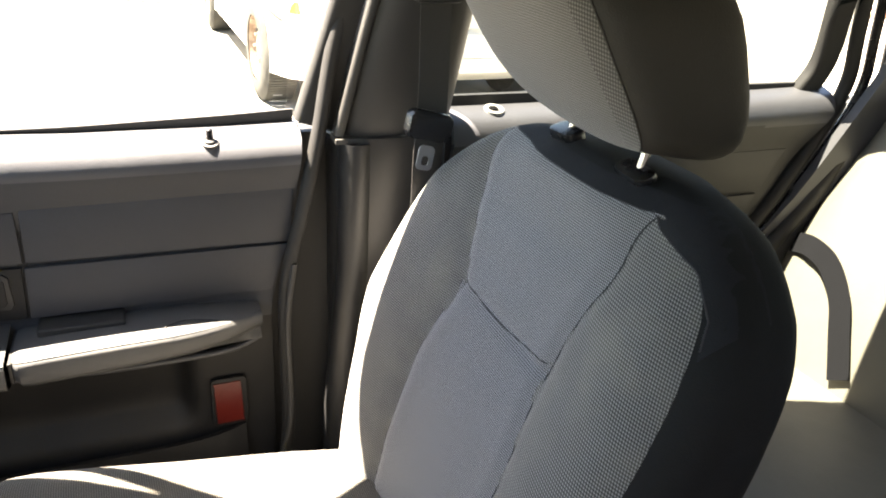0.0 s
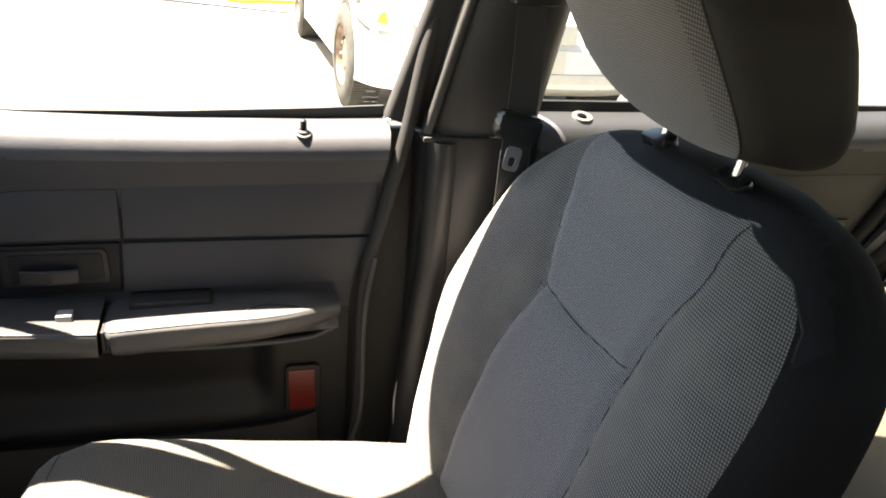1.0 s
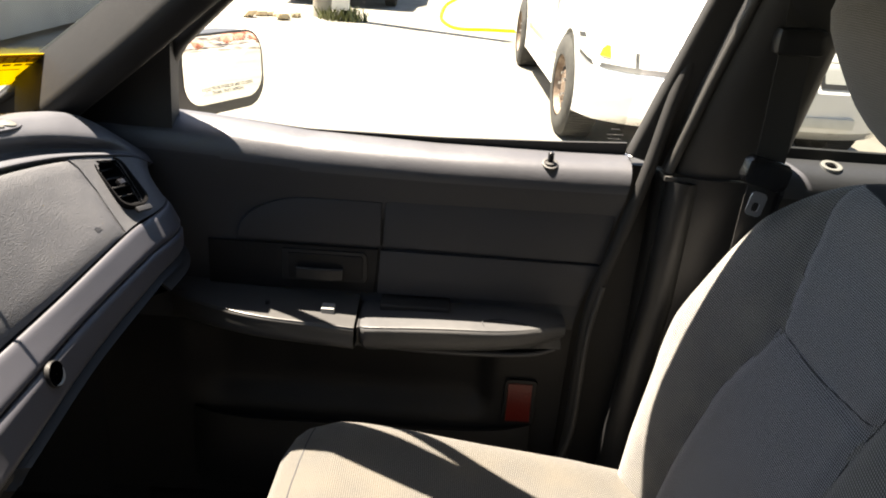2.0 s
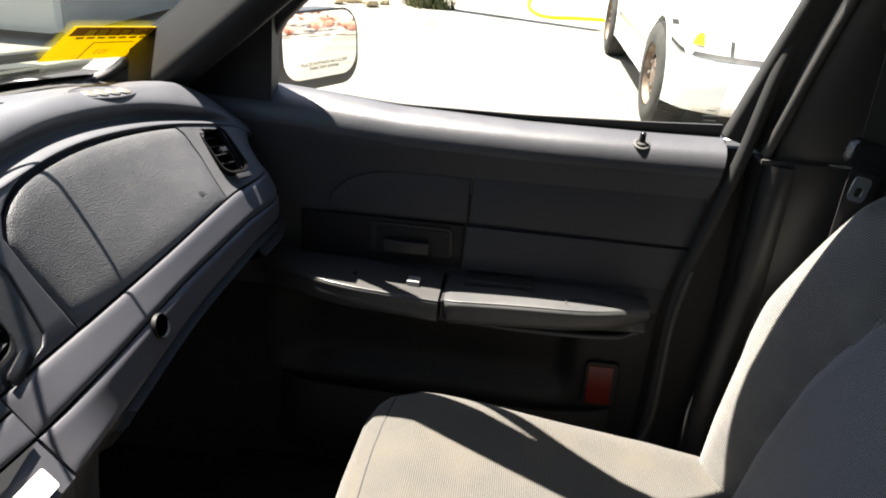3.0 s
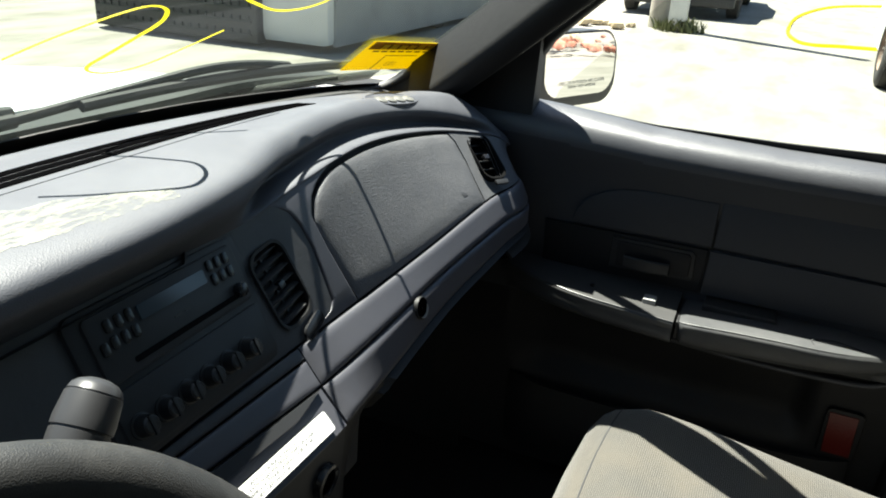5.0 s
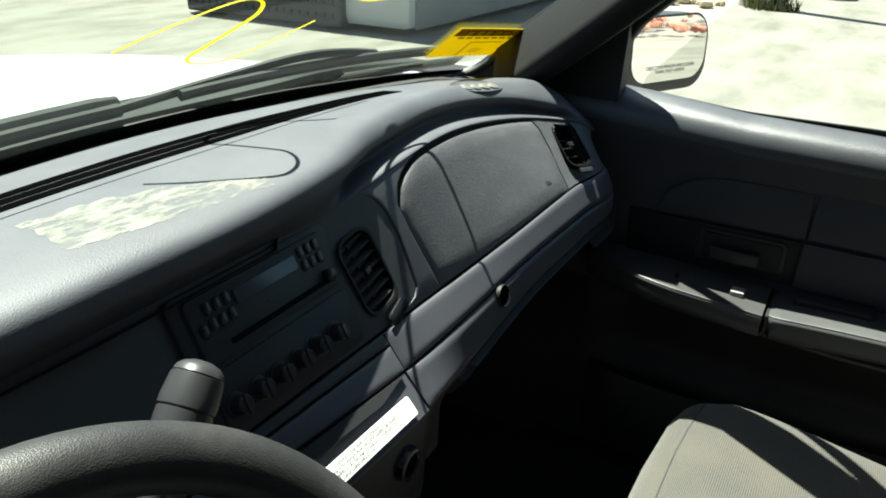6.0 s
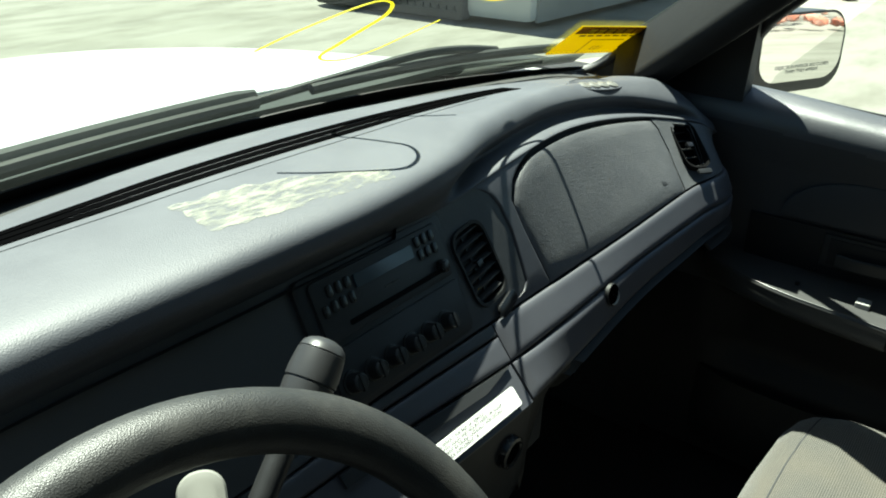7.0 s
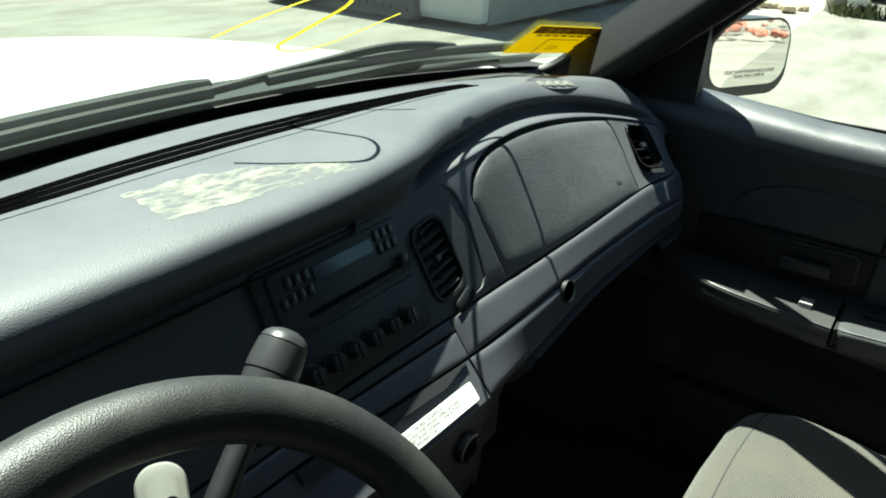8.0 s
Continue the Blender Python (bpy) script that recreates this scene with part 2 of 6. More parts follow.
label_white = material("white label", (0.82, 0.82, 0.80), 0.45, stain=0.12, stain_scale=40)
ink = material("dark ink", (0.03, 0.03, 0.03), 0.6)
grey_ink = material("grey ink", (0.16, 0.16, 0.16), 0.6)


# ---- mesh helpers ----
def smooth(me):
    for f in me.polygons:
        f.use_smooth = True


def part(name, bm, mat, parent=None, label="", flat=False, keep=False):
    me = bpy.data.meshes.new(name)
    if not keep:
        bmesh.ops.recalc_face_normals(bm, faces=bm.faces)
    bm.to_mesh(me)
    bm.free()
    me.materials.append(mat)
    if not flat:
        smooth(me)
        me.set_sharp_from_angle(angle=radians(38))
    ob = new(name, me)
    if parent is not None:
        ob.parent = parent
    if label:
        ob["label"] = label
    return ob


def thing(name, label, category, group="", kind=""):
    return tagged(new(name), label, category, group, kind)


def bevelled(bm, width, segs=2):
    bmesh.ops.bevel(bm, geom=bm.edges[:], offset=width, segments=segs, profile=0.7, affect="EDGES", clamp_overlap=True)


def box(lo, hi, bevel=0.0, segs=2, bm=None, m=None):
    b = bmesh.new()
    bmesh.ops.create_cube(b, size=1)
    for v in b.verts:
        v.co = Vector([lo[i] + (v.co[i] + 0.5) * (hi[i] - lo[i]) for i in range(3)])
    if bevel:
        bevelled(b, bevel, segs)
    if m is not None:
        b.transform(m)
    if bm is None:
        return b
    me = bpy.data.meshes.new("tmp")
    b.to_mesh(me)
    b.free()
    bm.from_mesh(me)
    bpy.data.meshes.remove(me)
    return bm


def sheet(fn, us, vs, thick=None, closed=False, facing=None):
    """A surface through fn(u, v). thick: a vector, or a function of (u, v), by which a second skin lies behind it, joined round the rim.
    facing: a direction to which the faces of a single skin are turned."""
    bm = bmesh.new()
    nu, nv = len(us), len(vs)
    g = [[bm.verts.new(fn(u, v)) for v in vs] for u in us]
    skins = [g]
    if thick is not None:
        off = thick if callable(thick) else (lambda u, v: Vector(thick))
        skins.append([[bm.verts.new(Vector(fn(u, v)) + off(u, v)) for v in vs] for u in us])
    for s in skins:
        for i in range(nu if closed else nu - 1):
            for j in range(nv - 1):
                bm.faces.new((s[i][j], s[(i + 1) % nu][j], s[(i + 1) % nu][j + 1], s[i][j + 1]))
    if thick is not None:
        rim = [(i, 0) for i in range(nu)] + [(nu - 1, j) for j in range(1, nv)] + [(i, nv - 1) for i in range(nu - 2, -1, -1)] + [(0, j) for j in range(nv - 2, 0, -1)]
        a, c = skins
        for (i, j), (k, l) in zip(rim, rim[1:] + rim[:1]):
            bm.faces.new((a[i][j], a[k][l], c[k][l], c[i][j]))
    elif facing is not None:
        bm.normal_update()
        if sum((f.normal for f in bm.faces), Vector()).dot(Vector(facing)) < 0:
            bmesh.ops.reverse_faces(bm, faces=bm.faces)
    return bm


def tube(points, radius, segs=10, cap=True, bm=None, flat=1.0, closed=False):
    """A round rod along points; radius may be a list."""
    bm = bm or bmesh.new()
    pts = [Vector(p) for p in points]
    n = len(pts)
    rings = []
    up = None
    for i, p in enumerate(pts):
        a = pts[(i - 1) % n] if closed or i else p
        b = pts[(i + 1) % n] if closed or i < n - 1 else p
        d = (b - a).normalized()
        if up is None:
            up = Vector((0, 0, 1)) if abs(d.z) < 0.9 else Vector((1, 0, 0))
        s = d.cross(up).normalized()
        up = s.cross(d).normalized()
        r = radius[i] if isinstance(radius, (list, tuple)) else radius
        rings.append([bm.verts.new(p + s * (r * math.cos(2 * math.pi * k / segs)) + up * (r * flat * math.sin(2 * math.pi * k / segs))) for k in range(segs)])
    for i in range(n if closed else n - 1):
        q = rings[(i + 1) % n]
        for k in range(segs):
            bm.faces.new((rings[i][k], rings[i][(k + 1) % segs], q[(k + 1) % segs], q[k]))
    if cap and not closed:
        bm.faces.new(rings[0])
        bm.faces.new(rings[-1][::-1])
    return bm


def lathe(m, profile, segs=24):
    """A turned part about the z axis of m; profile of (radius, height)."""
    return sheet(lambda a, k: m @ Vector((math.cos(a) * profile[int(k)][0], math.sin(a) * profile[int(k)][0], profile[int(k)][1])), [2 * math.pi * i / segs for i in range(segs)], list(range(len(profile))), closed=True)


def loft(rings, cap=True):
    bm = bmesh.new()
    vs = [[bm.verts.new(p) for p in r] for r in rings]
    n = len(vs[0])
    for a, b in zip(vs, vs[1:]):
        for k in range(n):
            bm.faces.new((a[k], a[(k + 1) % n], b[(k + 1) % n], b[k]))
    if cap:
        bm.faces.new(vs[0][::-1])
        bm.faces.new(vs[-1])
    return bm


def lin(a, b, n):
    return [a + (b - a) * i / (n - 1) for i in range(n)]


def interp(x, xs, ys):
    return float(np.interp(x, xs, ys))


def spline(points, n=40):
    """Points along a smooth curve through those given."""
    P = [Vector(p) for p in points]
    P = [P[0] * 2 - P[1]] + P + [P[-1] * 2 - P[-2]]
    out = []
    segs = len(P) - 3
    for i in range(segs):
        m = max(2, n // segs)
        for k in range(m):
            t = k / m
            a, b, c, d = P[i:i + 4]
            out.append(0.5 * ((2 * b) + (c - a) * t + (2 * a - 5 * b + 4 * c - d) * t * t + (3 * b - a - 3 * c + d) * t ** 3))
    out.append(P[-2])
    return out


def rounded_rect(w, h, r, n=5):
    pts = []
    for cx, cy, a0 in ((w / 2 - r, h / 2 - r, 0), (-w / 2 + r, h / 2 - r, 90), (-w / 2 + r, -h / 2 + r, 180), (w / 2 - r, -h / 2 + r, 270)):
        for k in range(n + 1):
            a = radians(a0 + 90 * k / n)
            pts.append((cx + r * math.cos(a), cy + r * math.sin(a)))
    return pts


def slab(outline, depth, m=None, bevel=0.0):
    """A flat plate with the outline in its x-y plane, from z=0 up to depth."""
    bm = bmesh.new()
    bot = [bm.verts.new((x, y, 0)) for x, y in outline]
    f = bm.faces.new(bot)
    r = bmesh.ops.extrude_face_region(bm, geom=[f])
    top = [v for v in r["geom"] if isinstance(v, bmesh.types.BMVert)]
    for v in top:
        v.co.z += depth
    if bevel:
        es = [e for e in bm.edges if all(v in top for v in e.verts)]
        bmesh.ops.bevel(bm, geom=es, offset=bevel, segments=2, profile=0.6, affect="EDGES", clamp_overlap=True)
    if m is not None:
        bm.transform(m)
    return bm


def on(origin, xdir, ydir):
    """A frame at origin with its x and y axes along the given directions; z is the outward normal."""
    x = Vector(xdir).normalized()
    z = x.cross(Vector(ydir)).normalized()
    y = z.cross(x)
    m = Matrix((x, y, z)).transposed().to_4x4()
    m.translation = Vector(origin)
    return m


def writing(name, body, size, m, mat, parent, align="CENTER", width=1.0):
    c = bpy.data.curves.new(name, "FONT")
    c.body, c.size, c.align_x, c.align_y = body, size, align, "CENTER"
    c.space_line = 0.95
    tmp = bpy.data.objects.new(name, c)
    me = bpy.data.meshes.new_from_object(tmp)
    bpy.data.objects.remove(tmp)
    me.transform(Matrix.Diagonal((width, 1, 1, 1)))
    me.transform(m)
    me.materials.clear()
    me.materials.append(mat)
    ob = new(name, me)
    ob.parent = parent
    return ob


# ---- setting: ground, car shell ----
ground_mat = material("sunlit concrete yard", (0.245, 0.229, 0.200), 0.9, grain=0.8, grain_scale=38, stain=0.9, stain_scale=2.1, stain_colour=(0.130, 0.119, 0.096), bump=0.3, stretch=(0.45, 1.1, 1.0))
bm = bmesh.new()
bmesh.ops.create_grid(bm, x_segments=60, y_segments=60, size=250)
tagged(part("ground", bm, ground_mat), "pale sun-bleached concrete yard with stains", "ground", kind="structure")

# floor, roof and the plain outer walls of the car that close the cabin
tagged(part("floor", box((-0.84, -1.6, 0.16), (0.86, 1.29, 0.20)), carpet), "black carpet floor of the car", "floor", kind="structure")


def ease(x, a, b):
    t = min(1, max(0, (x - a) / (b - a)))
    return t * t * (3 - 2 * t)


def roof_point(u, v):
    # u across -1..1, v from header (0) to the rear (1)
    y = 0.47 - 1.75 * v - 0.05 * u * u
    # Unseen edge, its half-widths bent to shape the sun on the seat.
    x = interp(y, [-1.3, -0.5, -0.25, -0.1, 0.05, 0.15, 0.22, 0.28, 0.33, 0.39, 0.47], [0.60, 0.60, 0.66, 0.685, 0.688, 0.680, 0.664, 0.636, 0.60, 0.57, 0.55]) * u
    y -= 0.30 * ease(v, 0.75, 1.0)
    return (x, y, 1.385 - 0.10 * ease(v, 0.75, 1.0) - 0.060 * u ** 2 - 0.03 * (2 * v - 1) ** 2 + (0.0 if v > 0.05 else -0.01))


tagged(part("ceiling", sheet(roof_point, lin(-1, 1, 21), lin(0, 0.36, 24) + lin(0.40, 1, 14), (0, 0, 0.03)), headliner), "grey cloth headliner under the car roof", "ceiling", kind="structure")
# Unseen wall, added over the driver window to keep light out of the cabin.
tagged(part("wall_driver", box((-0.84, -1.6, 0.17), (-0.80, 0.95, 1.36)), carpet), "unseen dark wall added to block light from the driver side", "wall", kind="structure")
# Unseen pane; its tint was added to dim light from the rear.
tagged(part("window_rear", sheet(lambda x, v: (x, -1.58, 0.95 + 0.33 * v), lin(-0.68, 0.68, 6), lin(0, 1, 4), facing=(0, 1, 0)), tinted, keep=True), "unseen rear window, tinted to cut the light from behind", "window", kind="structure")
tagged(part("wall_front", box((-0.84, 1.26, 0.17), (0.84, 1.29, 0.93)), carpet), "dark bulkhead ahead of the footwell", "wall", kind="structure")
tagged(part("firewall", sheet(lambda x, v: (x, 1.25 - 0.12 * v, 0.2 + 0.62 * v), lin(-0.8, 0.8, 3), lin(0, 1, 5), (0, 0.02, 0)), carpet), "black carpeted firewall below the dashboard", "wall", kind="structure")
tagged(part("wall_rear", box((-0.75, -1.62, 0.17), (0.75, -1.58, 0.95)), carpet), "dark rear bulkhead behind the rear seat", "wall", kind="structure")


# ---- pillars ----
def pillar(name, axis, width_dir, widths, depth, mat, parent=None, label="", n=14):
    """A rounded post along axis; widths across width_dir, depth along the other side."""
    pts = spline(axis, n)
    rings = []
    for i, p in enumerate(pts):
        t = i / (len(pts) - 1)
        w = interp(t, [0, 0.5, 1], widths)
        d = (pts[min(i + 1, len(pts) - 1)] - pts[max(i - 1, 0)]).normalized()
        a = Vector(width_dir)
        a = (a - d * a.dot(d)).normalized()
        b = d.cross(a)
        rings.append([p + a * x + b * y for x, y in rounded_rect(w, depth, min(w, depth) * 0.35)])
    return part(name, loft(rings), mat, parent, label)


tagged(pillar("a_pillar", [(0.735, 0.90, 0.955), (0.690, 0.74, 1.075), (0.625, 0.56, 1.215), (0.56, 0.36, 1.36)], (0.75, 0.5, 0.4), (0.13, 0.11, 0.10), 0.05, pillar_black),
              "dark grey moulded windshield pillar trim", "pillar", kind="structure")

bp = thing("b_pillar", "dark grey two-piece centre pillar trim beside the front seat", "pillar", kind="structure")


def bpost(y0, y1, z0, z1, x0, x1, lean, bulge, edge=0.012):
    """A moulded upright: y from y0 to y1 at the bottom, sheared back by lean towards the top."""
    def fn(u, v):
        y = y0 + (y1 - y0) * u - lean * (1 - 0.75 * u) * v
        x = x0 + (x1 - x0) * v - bulge * (1 - (2 * u - 1) ** 4)
        return (x, y, z0 + (z1 - z0) * v)
    return sheet(fn, [0, .03, .08, .16, .3, .5, .7, .84, .92, .97, 1], lin(0, 1, 9), (0.02, 0, 0))


part("upper_trim", bpost(-0.052, -0.235, 0.915, 1.36, 0.772, 0.635, 0.085, 0.035), pillar_dark, bp)
part("lower_trim", bpost(-0.046, -0.235, 0.20, 0.913, 0.775, 0.772, -0.0, 0.042), plastic, bp, "black scuffed lower pillar cover")
part("lower_ridge", tube([(0.752, -0.082, 0.905), (0.749, -0.078, 0.7), (0.749, -0.055, 0.45), (0.752, -0.05, 0.25)], 0.026, 16), plastic, bp)
part("trim_cap", box((0.735, -0.150, 0.906), (0.775, -0.048, 0.914), 0.003), pillar_grey, bp)
part("jamb", box((0.787, -0.07, 0.2), (0.834, 0.052, 0.914), 0.004), rubber, bp)
part("door_seal", tube(spline([(0.775, -0.140, 1.34), (0.762, -0.060, 1.08), (0.757, -0.028, 0.92), (0.752, 0.0, 0.80), (0.752, 0.030, 0.66), (0.752, 0.032, 0.42), (0.752, 0.05, 0.3)], 40), 0.011), rubber, bp, "black rubber door seal")
part("front_edge", tube(spline([(0.748, -0.056, 0.918), (0.716, -0.083, 1.06), (0.676, -0.110, 1.20), (0.640, -0.137, 1.34)], 24), 0.008, 10), pillar_grey, bp, "worn front edge of the pillar cover")
part("sill_edge", tube(spline([(0.742, 0.016, 0.72), (0.736, 0.030, 0.62), (0.736, 0.030, 0.45), (0.738, 0.045, 0.37)], 24), 0.0045, 8), pillar_grey, bp, "grey edge of the door opening")


# ---- front passenger door ----
door = thing("front_passenger_door", "black vinyl front door with armrest, closed", "car door")


def belt_z(y):
    return interp(y, [-0.01, 0.1, 0.3, 0.5, 0.65, 0.80], [0.925, 0.923, 0.923, 0.929, 0.942, 0.952])


def door_y(z, u):
    rear = interp(z, [0.2, 0.42, 0.64, 0.80, 0.93], [0.060, 0.050, 0.050, 0.010, -0.004])
    return rear + (0.86 - rear) * u


PROFILE = [(0.815, 0.0), (0.800, 0.001), (0.785, -0.002), (0.770, -0.007), (0.7580, -0.0145), (0.7500, -0.026), (0.7460, -0.040), (0.7475, -0.056), (0.7530, -0.074), (0.7590, -0.092),
           (0.7625, -0.106), (0.7670, -0.140), (0.768, -0.20), (0.768, -0.26), (0.768, -0.36), (0.770, -0.40), (0.772, -0.46), (0.770, -0.56), (0.768, -0.70)]


def door_profile(k):
    """The panel's section (x, height below the belt), drawn smoothly through PROFILE."""
    n = len(PROFILE) - 1
    i = min(int(k), n - 1)
    f = k - i
    a, b, c, d = [Vector(PROFILE[max(0, min(n, j))]) for j in (i - 1, i, i + 1, i + 2)]
    p = 0.5 * (2 * b + (c - a) * f + (2 * a - 5 * b + 4 * c - d) * f * f + (3 * b - a - 3 * c + d) * f ** 3)
    return p.x, p.y


def door_point(u, k):
    x, dz = door_profile(k)
    z = 0.935 + dz
    y = door_y(z, u)
    w = math.exp(dz / 0.12)
    x += 0.032 * ease(y, 0.165, 0.205) * (1 - ease(y, 0.64, 0.72)) * ease(z, 0.425, 0.47) * (1 - ease(z, 0.585, 0.61))
    return (x, y, z + (belt_z(y) - 0.935) * w)


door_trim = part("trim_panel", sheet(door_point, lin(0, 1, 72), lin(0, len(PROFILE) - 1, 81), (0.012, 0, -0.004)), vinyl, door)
door_trim.data.materials.append(shade_plastic)
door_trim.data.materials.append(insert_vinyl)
# Light painted by height: lighter sunlit ledge, darker shaded panel, near-black foot.
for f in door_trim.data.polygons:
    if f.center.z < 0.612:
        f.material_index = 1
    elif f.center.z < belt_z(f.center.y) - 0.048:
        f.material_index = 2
part("belt_seal", sheet(lambda y, v: (0.806 - 0.004 * v, y, belt_z(y) + interp(y, [0.0, 0.55], [0.020, 0.001]) * v), lin(0.0, 0.60, 20), [0, 1], (0.006, 0, 0)), rubber, door, "black rubber window seal")


def pad(name, outline, x, depth, mat, parent, bevel=0.003, label=""):
    """A raised pad on the door's inner face; outline in (y, z), standing depth proud towards the cabin."""
    m = on((x, 0, 0), (0, -1, 0), (0, 0, 1))
    return part(name, slab([(-y, z) for y, z in outline], depth, m, bevel), mat, parent, label)


def arch(y0, y1, z0, z1, r, n=8):
    """Outline in (y, z) with its front upper corner well rounded."""
    pts = [(y1, z0), (y1, z1)]
    for k in range(n + 1):
        a = radians(90 * k / n)
        pts.append((y0 - r * 1.7 + r * 1.7 * math.sin(a), z1 - r + r * math.cos(a)))
    pts.append((y0, z0))
    return pts


FX = 0.7695
pad("upper_front_insert", arch(0.612, 0.3815, 0.757, 0.832, 0.070), FX, 0.010, insert_vinyl, door)
pad("upper_rear_insert", [(0.378, 0.757), (0.018, 0.752), (0.010, 0.842), (0.376, 0.834)], FX, 0.010, insert_vinyl, door)
pad("lower_rear_insert", [(0.384, 0.672), (0.048, 0.672), (0.022, 0.747), (0.381, 0.750)], FX, 0.010, insert_vinyl, door)
pad("lower_front_insert", [(0.66, 0.672), (0.3875, 0.672), (0.3845, 0.750), (0.66, 0.750)], FX, 0.008, shade_plastic, door)
pad("panel_joint", [(0.392, 0.674), (0.378, 0.674), (0.374, 0.830), (0.386, 0.830)], FX, 0.0035, rubber, door, 0.0)
pad("handle_bezel", [(0.540, 0.688), (0.405, 0.690), (0.400, 0.697), (0.402, 0.738), (0.408, 0.744), (0.540, 0.744)], 0.7615, 0.004, plastic, door)
# Flat pad, dark in place of the shade inside the recess.
pad("handle_recess", [(0.530, 0.694), (0.412, 0.696), (0.408, 0.701), (0.408, 0.733), (0.412, 0.738), (0.530, 0.738)], 0.7575, 0.002, shade_plastic, door)
part("inner_handle", loft([[Vector((0.748 - 0.004 * math.sin(math.pi * i / 10), 0.515 - 0.075 * i / 10, 0.707)) + Vector((a * 0.35, 0, a2)) for a, a2 in rounded_rect(0.016, 0.022, 0.005)] for i in range(11)]), plastic, door, "black door release lever")

# armrest, switch panel and lower pocket


def rounded_section(sec, a):
    pts = spline([(x, z, 0) for x, z in sec], 8 * (len(sec) - 1))
    return pts[min(len(pts) - 1, int(round(a * (len(pts) - 1))))]


def arm_point(a, t):
    """a: round the section 0..1, t: from the front 0 to the rear 1."""
    y = 0.408 - 0.338 * t
    z_top = 0.656 + 0.004 * math.sin(math.pi * t) - 0.006 * max(0, t - 0.85) / 0.15
    inner = 0.668 + 0.012 * t + 0.045 * max(0, (t - 0.55) / 0.45) ** 2.2
    nose = max(0, 1 - t / 0.05) ** 2
    inner += 0.012 * nose
    z_top -= 0.004 * nose
    bot = 0.602 + 0.012 * t + 0.010 * nose
    sec = [(0.770, z_top), (0.735, z_top + 0.001), (inner + 0.010, z_top), (inner + 0.003, z_top - 0.003), (inner, z_top - 0.012), (inner + 0.006, bot + 0.016), (inner + 0.026, bot + 0.001), (inner + 0.030, bot - 0.001), (0.742, bot - 0.016), (0.770, bot - 0.020)]
    q = rounded_section(sec, a)
    return (q.x, y, q.y)


part("armrest", sheet(arm_point, lin(0, 1, 65), lin(0, 1, 30), (0.006, 0, -0.001)), arm_vinyl, door, "padded worn black vinyl armrest")
# Thin dark rod laid on the armrest to draw a hairline cast shadow.
part("armrest_shadow_line", tube(spline([(0.6785, 0.2002, 0.6560), (0.695, 0.2080, 0.6605), (0.7049, 0.2083, 0.6618), (0.7157, 0.1830, 0.6618), (0.7110, 0.155, 0.6610), (0.7054, 0.1366, 0.6600)], 30), 0.0009, 6), seam_mat, door)
part("armrest_front", box((0.674, 0.404, 0.624), (0.768, 0.4085, 0.654), 0.002), plastic, door)
part("pull_cup", box((0.728, 0.262, 0.640), (0.772, 0.376, 0.668), 0.005, 3), rubber, door, "dark pull cup of the armrest")


def switch_panel(a, t):
    y = 0.412 + 0.30 * t
    inner = 0.664 + 0.012 * t + 0.05 * max(0, (t - 0.4) / 0.6) ** 2
    sec = [(0.770, 0.664), (0.735, 0.660), (inner + 0.008, 0.6575), (inner + 0.002, 0.6545), (inner, 0.647), (inner + 0.004, 0.618), (0.74, 0.602), (0.770, 0.598)]
    q = rounded_section(sec, a)
    return (q.x, y, q.y + 0.014 * t)


part("switch_panel", sheet(switch_panel, lin(0, 1, 57), lin(0, 1, 20), (0.006, 0, -0.001)), switch_plastic, door)
part("window_switch", box((0.700, 0.447, 0.655), (0.722, 0.468, 0.669), 0.003), pale_ring, door, "small window switch")
part("switch_screw", tube([(0.712, 0.555, 0.664), (0.712, 0.555, 0.671)], 0.004, 8), plastic, door)
part("pocket_upper_lip", tube(spline([(0.768, 0.62, 0.590), (0.762, 0.50, 0.582), (0.760, 0.30, 0.570), (0.762, 0.13, 0.572), (0.768, 0.075, 0.585)], 30), 0.005, 10), vinyl, door)
part("map_pocket", sheet(lambda y, v: (0.735 + 0.03 * (abs((y - 0.40) / 0.30)) ** 6 - 0.012 * math.sin(math.pi * v), y, 0.27 + 0.155 * v), lin(0.10, 0.70, 24), lin(0, 1, 8), (0.008, 0, 0)), shade_plastic, door)
rotated_outline = [(0.124 + y, 0.474 + z) for y, z in rounded_rect(0.058, 0.092, 0.010)]
pad("reflector_frame", rotated_outline, 0.768, 0.0065, shade_plastic, door, 0.004)
pad("reflector", [(0.146, 0.436), (0.103, 0.436), (0.105, 0.513), (0.148, 0.513)], 0.7620, 0.003, red_lens, door, 0.002, "red safety reflector")
lp = Vector((0.763, 0.1245, 0.9135))
part("lock_ring", lathe(Matrix.Translation(lp + Vector((-0.001, 0, 0.0005))) @ Matrix.Rotation(radians(-27), 4, "Y"), [(0.0130, -0.004), (0.0125, 0.0008), (0.0110, 0.0014), (0.0085, 0.0008), (0.008, -0.002)]), pillar_grey, door, "grey ring of the lock pin")
part("lock_bezel", tube([lp + Vector((0, 0, -0.006)), lp + Vector((-0.001, 0, 0.002)), lp + Vector((-0.001, 0, 0.003))], [0.009, 0.0085, 0.006], 20), rubber, door)
part("lock_pin", tube([lp, lp + Vector((0, 0, 0.004)), lp + Vector((0, 0, 0.005)), lp + Vector((0, 0, 0.017)), lp + Vector((0, 0, 0.019))], [0.003, 0.003, 0.0052, 0.0048, 0.0028], 12), gloss_black, door, "black lock pin")
